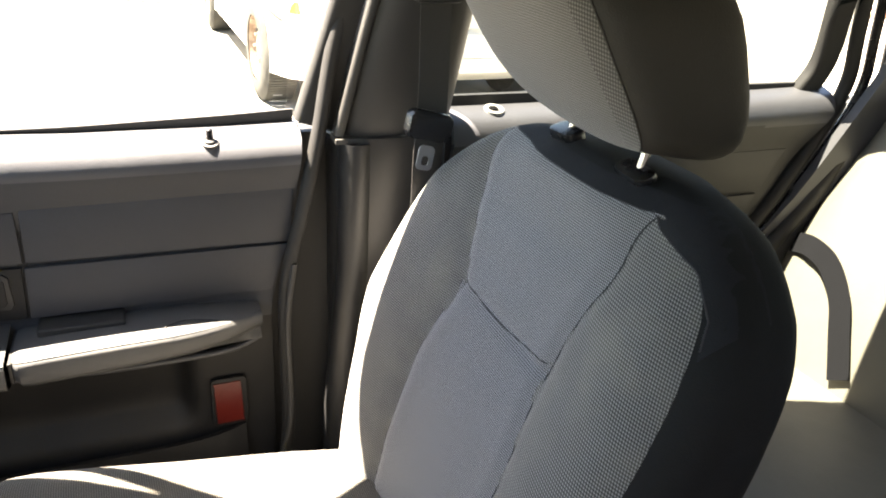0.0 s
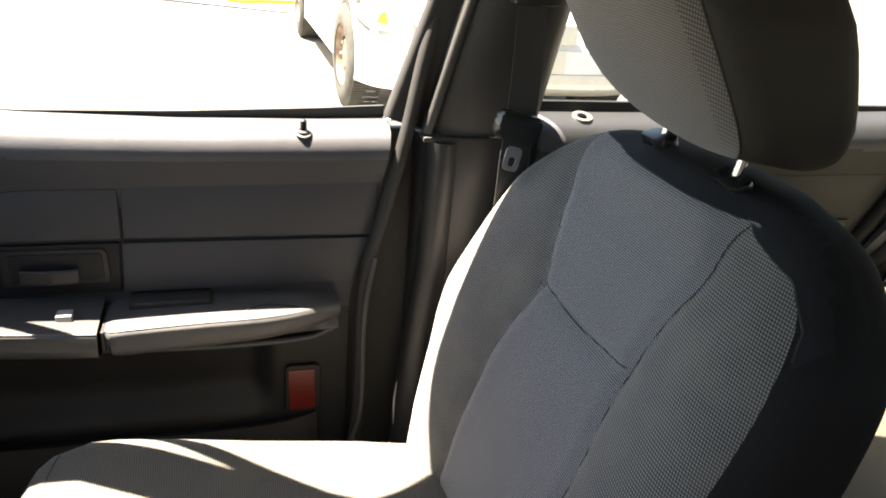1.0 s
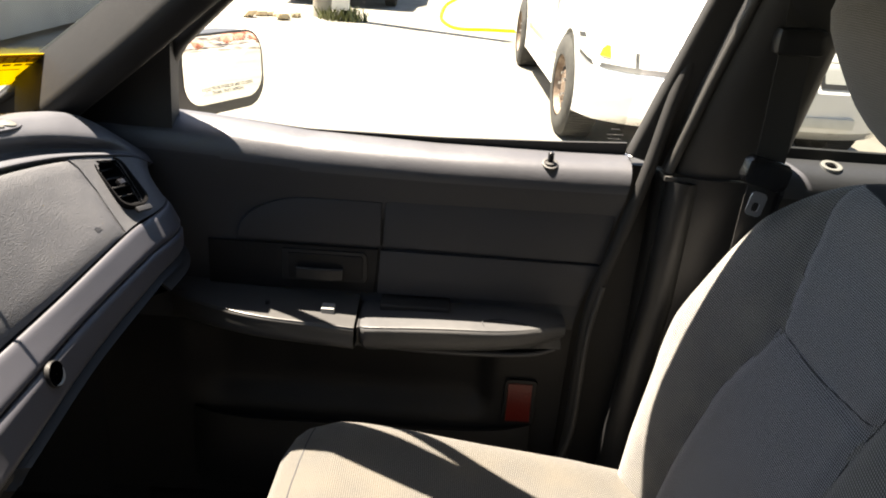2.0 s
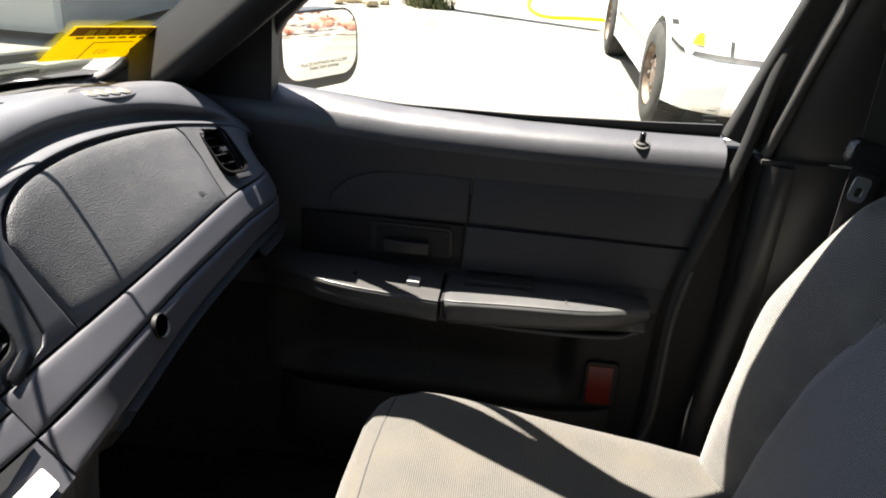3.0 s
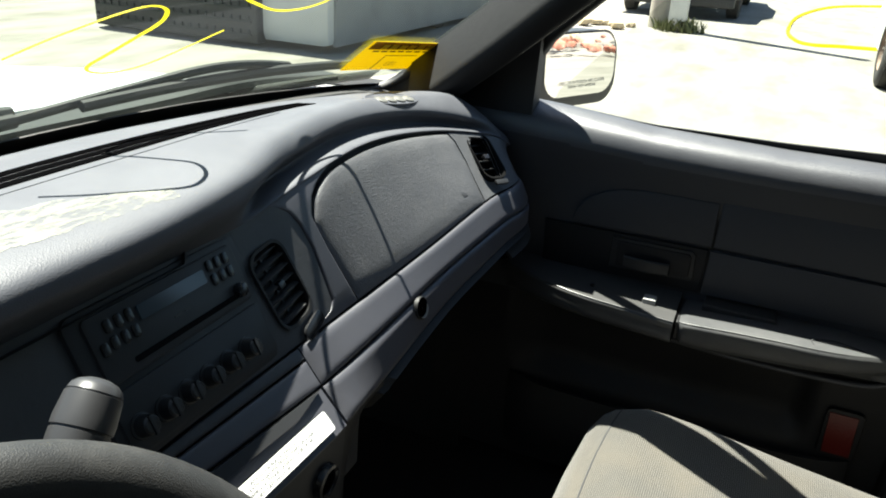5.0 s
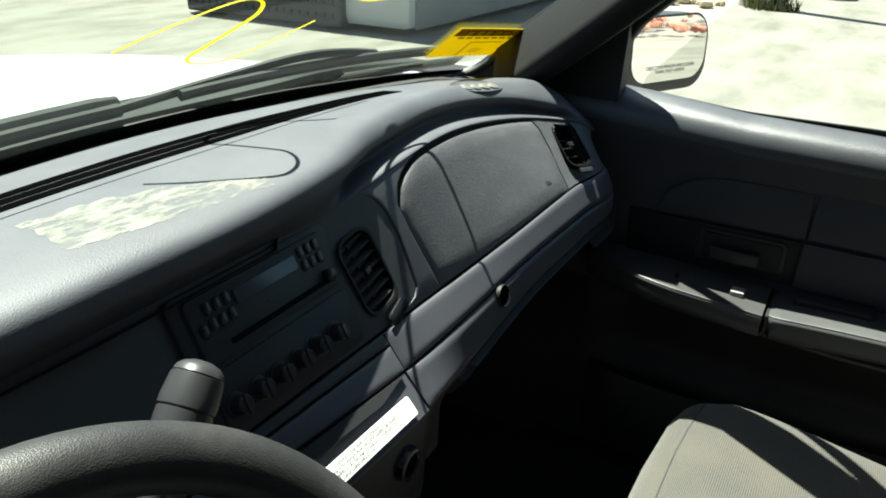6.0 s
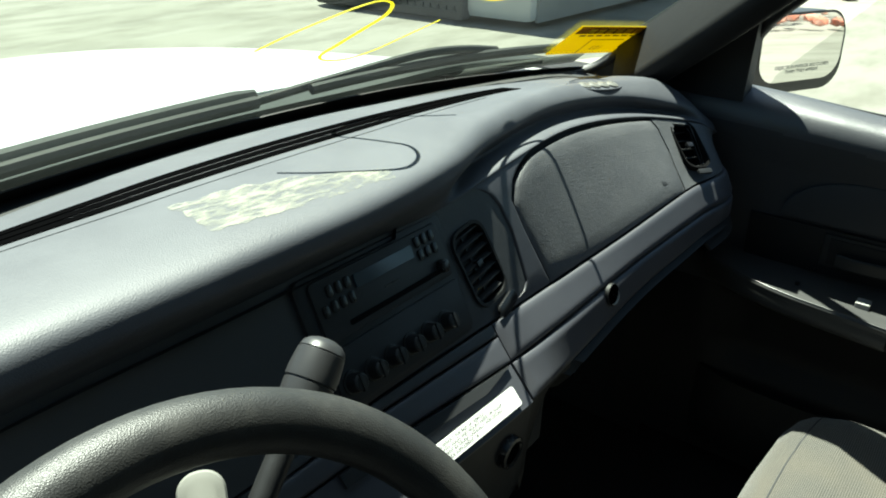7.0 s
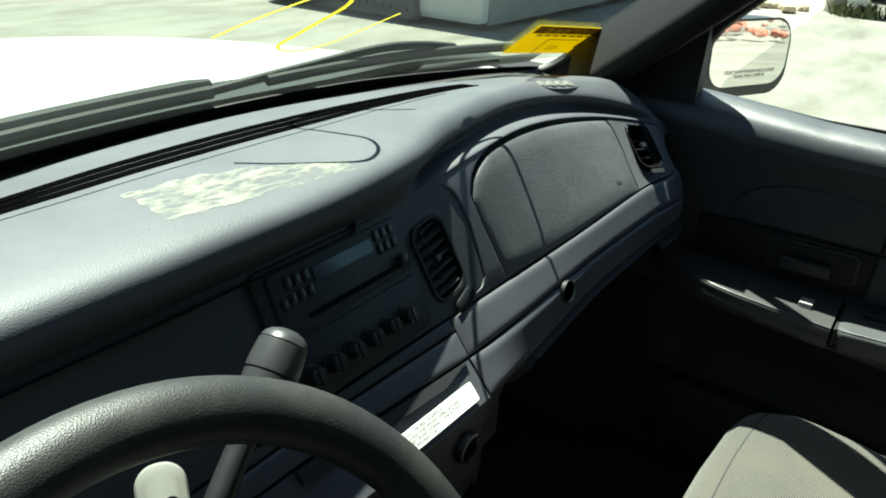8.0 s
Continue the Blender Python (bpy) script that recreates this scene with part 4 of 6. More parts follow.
gn.links.new(gv.outputs["Distance"], ga.inputs[0])
gn.links.new(gx.outputs[0], ga.inputs[2])
gn.links.new(ga.outputs[0], gr.inputs[0])
gn.links.new(gr.outputs[0], gm.inputs[0])
gn.links.new(gt.outputs[0], gm.inputs[1])
gn.links.new(gn.nodes["Principled BSDF"].outputs[0], gm.inputs[2])
gn.links.new(gm.outputs[0], gn.nodes["Material Output"].inputs[0])


def on_top(x, y, lift):
    """The point of the top pad at x, y."""
    lo, hi = 0.0, 0.75
    for _ in range(24):
        mid = (lo + hi) / 2
        if top_point(x, mid).y > y:
            lo = mid
        else:
            hi = mid
    return top_point(x, lo) + Vector((0, 0, lift))


def film(u, v):
    # corners of the torn strip, with a ragged edge
    e = 0.006 * noise.noise(Vector((u * 9, v * 5, 0.3))) + 0.003 * noise.noise(Vector((u * 31, v * 17, 2.0)))
    a = Vector((-0.150, 0.915, 0)).lerp(Vector((0.056, 0.834, 0)), u) + Vector((0, 0.022 * math.sin(math.pi * u), 0))
    b = Vector((-0.150, 0.842, 0)).lerp(Vector((0.046, 0.818, 0)), u)
    p = a.lerp(b, v)
    rim = 1 if u in (0, 1) or v in (0, 1) else 0.2
    return on_top(p.x + e * rim * 1.5, p.y + e * rim, 0.0004)


part("adhesive_film", sheet(film, lin(0, 1, 50), lin(0, 1, 18), facing=(0, 0, 1)), glue, dash, "torn pale adhesive residue", keep=True)

# storage slot, a flat patch darkened for its inner shade, and power socket below the centre band
dash_patch("storage_slot", -0.13, lambda w: 0.118 - 0.05 * w, 6.03, 6.26, stack_plastic, 0.004, 0.004, 16, 6)
ps = dash_at(0.082, 7.32)
pn = dash_normal(0.082, 7.32)
PSM = on(ps, (1, 0, 0), (0, pn.z, -pn.y))
part("power_socket", lathe(PSM, [(0.020, -0.002), (0.019, 0.006), (0.016, 0.007), (0.0135, 0.005), (0.013, -0.002), (0.001, -0.002)]), gloss_black, dash, "round black power socket")

# warning label on the centre lower panel
lab = thing("warning_label", "white printed warning label stuck on the lower dashboard", "label")
LM = on(dash_at(0.024, 6.66) + dash_normal(0.024, 6.66) * 0.003, dash_at(0.10, 6.60) - dash_at(0.0, 6.64), dash_at(0.05, 6.1) - dash_at(0.05, 6.9))
part("paper", slab(rounded_rect(0.160, 0.0225, 0.003), 0.0008, LM), label_white, lab, flat=True)
writing("printed_text", "WARNING TO REDUCE THE RISK OF SERIOUS\nINJURY OR DEATH, ALIGN AND MOUNT HARD OR SHARP\nPOLICE EQUIPMENT IN TRUNK LATERALLY. FOR DETAILS\nSEE OWNER GUIDE SUPPLEMENT OR", 0.0050, LM @ Matrix.Translation((-0.077, 0, 0.0014)), ink, lab, "LEFT", 0.98)
part("yellow_corner", slab([(-0.0795, -0.0108), (-0.066, -0.0108), (-0.066, -0.001), (-0.0795, -0.001)], 0.0003, LM @ Matrix.Translation((0, 0, 0.0009))), yellow_paper, lab, flat=True)

# ---- steering wheel and shifter ----
wheel = thing("steering_wheel", "worn black grained steering wheel", "steering wheel")
WC, WT, WR = Vector((-0.385, 0.514, 0.8763)), radians(33.5), 0.174
wx, wy = Vector((1, 0, 0)), Vector((0, math.sin(WT), math.cos(WT)))
wz = wx.cross(wy)
part("rim", tube([WC + (wx * math.cos(a) + wy * math.sin(a)) * WR for a in lin(0, 2 * math.pi * 95 / 96, 96)], 0.0164, 20, closed=True), leather, wheel)
hub_m = on(WC + wz * -0.01, wx, wy)
part("hub", slab(rounded_rect(0.20, 0.15, 0.05, 8), 0.045, hub_m @ Matrix.Translation((0, -0.02, -0.02)), 0.015), plastic, wheel)
spoke_grey = material("pale grey switch plastic", (0.22, 0.22, 0.20), 0.4, stain=0.3, stain_scale=20)
for s in (-1, 1):
    part("spoke", loft([[hub_m @ Vector((s * (0.085 + 0.085 * i / 5), -0.005 + 0.015 * i / 5 + y, 0.012 - 0.008 * i / 5 + z)) for y, z in rounded_rect(0.05 - 0.012 * i / 5, 0.018, 0.007)] for i in range(6)]), plastic, wheel)
SWU = Vector((0.34, 0.55, 0.76)).normalized()
SWM = on(Vector((-0.321, 0.639, 0.962)) - SWU * 0.062, (0.85, -0.52, 0), SWU)
part("column_switch", slab(rounded_rect(0.0255, 0.124, 0.0115, 6), 0.020, SWM @ Matrix.Translation((0.0015, 0, -0.012)), 0.005), spoke_grey, wheel, "pale grey switch stalk on the column")
part("switch_mark", slab(rounded_rect(0.009, 0.028, 0.0044, 6), 0.001, SWM @ Matrix.Translation((0.0085, 0.031, 0.0078)) @ Matrix.Rotation(radians(20), 4, "Z"), 0.0), void_black, wheel, "dark oval opening")
part("column", tube([WC + wz * -0.02, WC + wz * -0.14, WC + wz * -0.30], [0.05, 0.065, 0.07], 20), plastic, wheel)
lever = thing("gear_lever", "black column gear lever with a ribbed knob", "gear lever")
SH = [Vector(p) for p in ((-0.345, 0.646, 0.80), (-0.272, 0.664, 0.874), (-0.226, 0.674, 0.916))]
part("stalk", tube(spline(SH, 12), 0.009, 12), plastic, lever)
kd = (SH[2] - SH[1]).normalized()
k0 = SH[2] - kd * 0.004
kz = kd.to_track_quat("Z", "Y").to_matrix().to_4x4()
kz.translation = k0
knob_grey = material("satin dark grey knob", (0.030, 0.030, 0.032), 0.36, stain=0.3, stain_scale=40)
part("knob", lathe(kz, [(0.010, -0.004), (0.0150, 0.0), (0.0166, 0.010), (0.0178, 0.026), (0.0180, 0.0322), (0.0172, 0.0326), (0.0172, 0.0336), (0.0184, 0.0341), (0.0186, 0.040), (0.0172, 0.0545), (0.0164, 0.0548), (0.0164, 0.0556), (0.0168, 0.0560), (0.0152, 0.0600), (0.0120, 0.0628), (0.0070, 0.0648), (0.0005, 0.0655)], 44), knob_grey, lever, "satin dark grey knob with two grooves")

# ---- front passenger seat ----
seat = thing("passenger_seat", "grey cloth front passenger seat, slightly soiled", "car seat")
SC = 0.376


def back_spine(t):
    """Middle of the backrest from foot (0) to top (1): y, z."""
    return (cubic(t, [0, 0.35, 0.7, 1], [-0.115, -0.155, -0.225, -0.300]), 0.44 + 0.55 * t)


def back_half(t):
    return cubic(t, [0, 0.15, 0.4, 0.6, 0.78, 0.9, 0.97, 1.0], [0.285, 0.305, 0.322, 0.320, 0.290, 0.237, 0.175, 0.11])


def insert_half(t):
    return cubic(t, [0.0, 0.2, 0.42, 0.60, 0.75, 0.90, 0.96], [0.160, 0.152, 0.138, 0.114, 0.122, 0.142, 0.152])


def insert_mid(t):
    """The centre panel leans a little towards the door at its top."""
    return 0.026 * ease(t, 0.80, 0.96)


def back_point(a, t):
    """a: angle round the section; front of the seat at a=90 degrees."""
    yc, zc = back_spine(min(t, 1))
    w = back_half(min(t, 1))
    d = interp(t, [0, 0.2, 0.8, 0.95, 1.0], [0.080, 0.085, 0.078, 0.060, 0.028])
    ca, sa = math.cos(a), math.sin(a)
    e = 2 / 4.2 if ca >= 0 else 2 / 3.3
    x = math.copysign(abs(ca) ** e, ca)
    y = math.copysign(abs(sa) ** e, sa)
    front = max(0, y)
    hollow = interp(t, [0, 0.2, 0.4, 0.64, 0.84, 0.95, 1], [-0.004, -0.010, -0.018, -0.025, -0.004, 0.020, 0.020]) * math.exp(-(x / 0.55) ** 4)
    bol = 0.044 * math.exp(-((abs(x) - 0.85) / 0.22) ** 2) * interp(t, [0, 0.5, 0.9, 1], [1, 1, 0.25, 0])
    groove = 0.0075 * math.exp(-((abs(w * x - insert_mid(t)) - insert_half(t)) / 0.011) ** 2) * (1 if t < 0.96 else 0)
    groove += 0.006 * math.exp(-((t - 0.620) / 0.014) ** 2) * (1 if abs(w * x - insert_mid(t)) < insert_half(t) else 0)
    bol += 0.010 * math.exp(-((abs(w * x) - insert_half(t) - 0.06) / 0.05) ** 2) * interp(t, [0, 0.8, 0.95], [1, 0.8, 0]) - groove + hollow
    return (SC + w * x + (interp(t, [0, 0.2, 0.42, 0.6, 0.7, 0.8, 0.87, 0.95, 1], [0.055, 0.042, 0.014, 0.003, -0.004, -0.014, -0.021, -0.015, -0.012]) * min(1, -x * 1.4) if x < 0 else cubic(t, [0, 0.1, 0.22, 0.35, 0.42, 0.5, 0.6, 0.7, 0.75, 0.8, 0.9, 1], [-0.055, -0.054, -0.048, -0.034, -0.016, -0.003, 0.001, 0.008, 0.013, 0.016, 0.012, 0.0]) * min(1, x * 1.2)), yc + d * y + front * bol, zc + 0.30 * d * y * 0.4)


ring_b = [math.radians(360 * k / 192) for k in range(192)]
ring_a = [math.radians(360 * k / 96) for k in range(96)]
bm = sheet(lambda t, k: Vector(back_point(ring_b[int(k) % 192], t)), lin(0, 1, 128), list(range(193)))
bmesh.ops.remove_doubles(bm, verts=bm.verts, dist=0.0003)
bmesh.ops.holes_fill(bm, edges=[e for e in bm.edges if e.is_boundary])
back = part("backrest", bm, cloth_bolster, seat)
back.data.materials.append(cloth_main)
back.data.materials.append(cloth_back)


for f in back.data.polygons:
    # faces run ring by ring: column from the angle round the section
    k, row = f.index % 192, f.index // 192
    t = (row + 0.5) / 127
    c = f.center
    # The back is black vinyl; the inboard side is blackened to stand for shade.
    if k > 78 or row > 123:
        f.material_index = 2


def on_back(x, t, lift=0.0):
    """The point on the seat's front face at x and t."""
    w = back_half(t)
    q = max(-1, min(1, (x - SC) / w))
    e = 2 / 4.2 if q >= 0 else 2 / 3.3
    ca = math.copysign(abs(q) ** (1 / e), q)
    a = math.acos(max(-1, min(1, ca)))
    p = Vector(back_point(a, t))
    return p + Vector((0, lift, lift * 0.3))


part("backrest_insert", sheet(lambda u, v: on_back(SC + insert_mid(v) + insert_half(v) * u, v, 0.0012), lin(-1, 1, 41), lin(0.03, 0.962, 120), (0, -0.006, -0.001)), cloth_main, seat, "blue-grey woven centre panel")
for s in (-1, 1):
    part("seam", tube([on_back(SC + insert_mid(t) + s * (insert_half(t) + 0.0005), t, 0.0004) for t in lin(0.05, 0.952, 80)], 0.0010, 8), seam_mat, seat)
part("cross_seam", tube([on_back(SC + 0.106 * u, 0.632 - 0.006 * u - 0.016 * (1 - u * u), 0.0012) for u in lin(-1, 1, 24)], 0.0009, 8), seam_mat, seat)


def top_edge(x):
    """Height at which the darkened top of the backrest begins, along the shade's edge, x from the middle."""
    return interp(x, [-0.258, -0.233, -0.200, -0.118, 0.175, 0.24], [0.815, 0.874, 0.919, 0.957, 0.961, 0.93])


# Overlay with the shade on top of the backrest put into its colour.
part("top_panel", sheet(lambda x, v: on_back(SC + x, top_edge(x) + (0.985 - top_edge(x)) * v, 0.0016), lin(-0.255, 0.215, 80), lin(0, 1, 10), (0, -0.004, -0.002)), cloth_top, seat, "top of the backrest, darkened to stand for shade")
part("top_seam", tube([on_back(SC + x, top_edge(x), 0.0004) for x in lin(-0.25, 0.21, 60)], 0.0011, 8), seam_mat, seat)


def cushion_point(a, t):
    """t from the rear (0) to the front (1); section in x, z."""
    y = -0.10 + 0.615 * t
    w = interp(t, [0, 0.3, 0.8, 0.93, 0.98, 1.0], [0.235, 0.25, 0.255, 0.24, 0.20, 0.13])
    zc = interp(t, [0, 0.5, 0.85, 0.95, 1.0], [0.394, 0.430, 0.460, 0.456, 0.437])
    d = interp(t, [0, 0.5, 0.85, 0.94, 0.98, 1.0], [0.08, 0.085, 0.09, 0.08, 0.06, 0.025])
    ca, sa = math.cos(a), math.sin(a)
    e = 2 / 3.4
    x, z = math.copysign(abs(ca) ** e, ca), math.copysign(abs(sa) ** e, sa)
    bol = 0.022 * math.exp(-((abs(x) - 0.80) / 0.2) ** 2) * interp(t, [0, 0.7, 1], [1, 0.8, 0])
    return (SC + w * x, y, zc + d * z + max(0, z) * bol)


bm = sheet(lambda t, k: Vector(cushion_point(ring_a[int(k) % 96], t)), lin(0, 1, 40), list(range(97)))
bmesh.ops.remove_doubles(bm, verts=bm.verts, dist=0.0003)
part("cushion", bm, cloth_cushion, seat, "grey cloth seat cushion with pale soiling")


def on_cushion(x, t, lift=0.0):
    w = interp(t, [0, 0.3, 0.8, 0.93, 0.98, 1.0], [0.235, 0.25, 0.255, 0.24, 0.20, 0.13])
    q = max(-1, min(1, (x - SC) / w))
    e = 2 / 3.4
    a = math.acos(max(-1, min(1, math.copysign(abs(q) ** (1 / e), q))))
    return Vector(cushion_point(a, t)) + Vector((0, 0, lift))


part("cushion_front_seam", tube([on_cushion(SC + 0.20 * u, 0.925 - 0.02 * u * u, -0.0004) for u in lin(-1, 1, 30)], 0.0013, 8), seam_mat, seat)
part("cushion_side_seam", tube(spline([on_cushion(SC + x, tt, -0.0004) for x, tt in ((0.205, 0.36), (0.215, 0.26), (0.222, 0.20), (0.215, 0.18))], 20), 0.0011, 8), seam_mat, seat)
part("seat_base", box((SC - 0.22, -0.10, 0.2), (SC + 0.22, 0.40, 0.34), 0.02), plastic, seat)



def headrest_point(a, t):
    """a: round the level section, front at 90 degrees; t: from the underside (0) to the top (1)."""
    ca, sa = math.cos(a), math.sin(a)
    e = 2 / 4.76
    x, y = math.copysign(abs(ca) ** e, ca), math.copysign(abs(sa) ** e, sa)
    k = max(0.0, 1 - abs(2 * t - 1) ** 3.32) ** (1 / 2.3)
    fill = 0.17 + 0.83 * k
    z = 1.007 + 0.218 * t
    w = 0.156 * fill
    d = (0.079 + 0.028 * t if y > 0 else 0.070 + 0.030 * t) * fill
    lean = 0.472 * (z - 1.05) + 0.010 * (1 - x * x) * max(0, y)
    return (SC - 0.005 + w * x, -0.264 + lean + d * y, z + 0.016 * y * (1 - t) * k)


bm = sheet(lambda t, k: Vector(headrest_point(ring_a[int(k) % 96], t)), [0.0, .004, .012, .025, .045, .07, .1, .14, .2, .3, .4, .5, .6, .7, .8, .86, .9, .93, .955, .975, .988, .996, 1.0], list(range(97)))
bmesh.ops.remove_doubles(bm, verts=bm.verts, dist=0.0003)
bmesh.ops.holes_fill(bm, edges=[e for e in bm.edges if e.is_boundary])
hd = part("headrest", bm, cloth_head, seat, "padded head restraint, cloth front and dark vinyl sides")
hd.data.materials.append(head_side)
hd.data.materials.append(cloth_head_mid)
for f in hd.data.polygons:
    if not 9 < f.index % 96 < 38:
        f.material_index = 1
    elif 14 < f.index % 96 < 33:
        f.material_index = 2
part("headrest_seam", tube([Vector(headrest_point(ring_a[38], t)) for t in lin(0.05, 0.95, 30)], 0.0010, 8), head_side, seat)
for s in (-1, 1):
    x = SC + 0.0020 + s * 0.0698
    zb = 0.9895 + s * 0.0025
    part("post", tube([(x, -0.259, zb - 0.01), (x, -0.272, zb + 0.060)], 0.0055, 14), chrome, seat, "chrome head restraint post")
    part("post_sleeve", slab(rounded_rect(0.052, 0.026, 0.010), 0.012, on((x, -0.258, zb - 0.003), (1, 0, 0.05 * -s), (0, 0.94, -0.33)), 0.003), gloss_black, seat, "black plastic post sleeve")

# ---- seat belt ----
belt = thing("seat_belt", "charcoal seat belt with a metal tongue, hanging on the centre pillar", "seat belt")


def strip(points, width, side, thick=0.0014):
    pts = spline(points, 40)
    s = Vector(side)
    return sheet(lambda i, v: pts[int(i)] + s * (width * (v - 0.5)), list(range(len(pts))), [0, .25, .5, .75, 1], (thick, 0, 0))


part("upper_webbing", strip([(0.640, -0.150, 1.325), (0.662, -0.165, 1.15), (0.655, -0.165, 0.99), (0.650, -0.160, 0.92)], 0.047, (0.15, -0.98, 0)), webbing, belt)
part("lower_webbing", strip([(0.652, -0.160, 0.92), (0.668, -0.162, 0.72), (0.690, -0.155, 0.45), (0.70, -0.15, 0.26)], 0.047, (0.15, -0.98, 0)), webbing, belt)
part("guide_loop", box((0.650, -0.203, 1.114), (0.680, -0.135, 1.150), 0.014, 4), plastic, belt)
TM = on((0.628, -0.153, 0.948), (0.10, -0.99, 0), (0.10, 0, 1)) @ Matrix.Rotation(radians(-14), 4, "Z")
part("tongue_grip", slab(rounded_rect(0.066, 0.040, 0.012), 0.018, TM @ Matrix.Translation((-0.006, 0.010, -0.006)), 0.005), gloss_black, belt, "black plastic tongue grip")
bm = bmesh.new()
o1, o2 = rounded_rect(0.024, 0.034, 0.007), rounded_rect(0.011, 0.013, 0.004)
va = [[bm.verts.new((x, y - 0.034 - (0.004 if k == 1 else 0), d)) for x, y in o] for k, o in ((0, o1), (1, o2)) for d in (-0.0015, 0.0015)]
n = len(o1)
for k in range(n):
    j = (k + 1) % n
    bm.faces.new((va[0][k], va[0][j], va[1][j], va[1][k]))
    bm.faces.new((va[2][k], va[2][j], va[3][j], va[3][k]))
    bm.faces.new((va[0][k], va[0][j], va[2][j], va[2][k]))
    bm.faces.new((va[1][k], va[1][j], va[3][j], va[3][k]))
bm.transform(TM)
part("tongue", bm, steel, belt, "slotted metal tongue")

# ---- rear door and rear seat ----
rdoor = thing("rear_door", "black vinyl rear door with a plain armrest panel, closed", "car door")


def rear_point(u, k):
    px, dz = door_profile(k)
    z = 0.939 + dz
    front = interp(z, [0.2, 0.64, 0.80, 0.93], [-0.24, -0.24, -0.24, -0.24])
    rear = interp(z, [0.2, 0.45, 0.67, 0.80, 0.90, 0.94], [-0.72, -0.78, -0.90, -0.965, -1.03, -1.035])
    return (px, front + (rear - front) * u, z + 0.05 * u * u * math.exp((z - 0.94) / 0.1) * 0.2)


rear_panel = part("trim_panel", sheet(rear_point, lin(0, 1, 26), lin(0, len(PROFILE) - 1, 60), (0.012, 0, -0.004)), rear_trim, rdoor)
rear_panel.data.materials.append(vinyl)
# Ledge faces get the lighter vinyl, painting in the sun along the top.
for f in rear_panel.data.polygons:
    if f.center.z > 0.889:
        f.material_index = 1
pad("upper_insert", [(-0.26, 0.757), (-0.90, 0.757), (-0.945, 0.838), (-0.26, 0.838)], FX, 0.009, rear_trim, rdoor)
pad("lower_insert", [(-0.26, 0.66), (-0.85, 0.66), (-0.895, 0.749), (-0.26, 0.749)], FX, 0.009, rear_trim, rdoor)
part("belt_seal", box((0.800, -1.00, 0.936), (0.812, -0.23, 0.956)), rubber, rdoor, "black rubber window seal")
rl = Vector((0.779, -0.320, 0.9372))
RLM = Matrix.Translation(rl) @ Matrix.Rotation(radians(-14), 4, "Y")
part("lock_bezel", lathe(RLM, [(0.017, -0.004), (0.0165, 0.0008), (0.014, 0.0016), (0.010, 0.0008), (0.0095, -0.002)]), pale_ring, rdoor, "pale ring of the lock pin")
part("lock_pin", lathe(RLM, [(0.0095, -0.002), (0.006, -0.001), (0.0055, 0.002), (0.001, 0.003)]), void_black, rdoor)
pillar("window_frame_rear", [(0.800, -0.985, 0.93), (0.785, -1.01, 1.0), (0.755, -0.985, 1.12), (0.70, -0.93, 1.30)], (0, 1, 0.2), (0.05, 0.05, 0.05), 0.03, rubber, rdoor)
part("window_glass", sheet(lambda y, z: (0.812 - (z - 0.93) * 0.25 - 0.75 * (z - 0.93) ** 2, y, z), lin(-0.23, -1.05, 6), lin(0.93, 1.335, 9), facing=(-1, 0, 0)), tinted_side, rdoor, "tinted rear side window", keep=True)
cp = thing("c_pillar", "dark rear pillar trim with ribbed door seals", "pillar", kind="structure")
part("pillar_trim", sheet(lambda u, v: (0.775 - 0.05 * u - 0.12 * v, interp(v, [0, .35, .65, 1], [-0.76, -0.98, -1.10, -1.05]) - 0.28 * u, 0.45 + 0.88 * v), lin(0, 1, 6), lin(0, 1, 16), (0.02, 0, 0)), vinyl, cp)
for k, (dx, dy, r) in enumerate(((0, 0, 0.014), (-0.012, -0.030, 0.010), (-0.03, -0.062, 0.016))):
    part("door_seal", tube(spline([(0.768 + dx, -0.74 + dy, 0.50), (0.765 + dx, -0.905 + dy, 0.68), (0.762 + dx, -1.00 + dy, 0.83), (0.765 + dx, -1.06 + dy, 0.95), (0.755 + dx, -1.045 + dy, 1.06), (0.715 + dx, -0.98 + dy, 1.28)], 40), r, 10), rubber if k != 1 else gloss_black, cp, "black rubber door seal")
rseat = thing("rear_bench", "pale vinyl rear bench seat in full sun", "car seat")


def bench_back(x, t):
    y = -0.87 - 0.25 * t + 0.015 * math.sin(math.pi * min(1, t * 1.2))
    z = 0.46 + 0.50 * t
    edge = max(0, abs(x) - 0.64) / 0.10
    return (x, y - 0.05 * edge * edge + (0.012 * math.exp(-((abs(x) - 0.30) / 0.02) ** 2) * -1), z - 0.03 * edge ** 2 * t)


part("backrest", sheet(bench_back, lin(-0.74, 0.74, 54), lin(0, 1, 20), (0, -0.10, 0)), rear_vinyl, rseat)
part("cushion", sheet(lambda x, t: (x, -0.93 + 0.52 * t, 0.47 + 0.03 * math.sin(math.pi * t) - 0.10 * max(0, (t - 0.85) / 0.15) ** 2 - 0.01 * math.exp(-(x / 0.02) ** 2)), lin(-0.68, 0.68, 40), lin(0, 1, 20), (0, 0, -0.10)), rear_vinyl, rseat)
rb = thing("rear_seat_belt", "dark grey rear seat belt lying over the pale bench", "seat belt")
belt_run = spline([Vector(bench_back(x, (z - 0.46) / 0.50)) + Vector((0, 0.010, 0.004)) for x, z in ((0.71, 0.662), (0.655, 0.672), (0.60, 0.660), (0.545, 0.620), (0.505, 0.565), (0.465, 0.505))], 40)


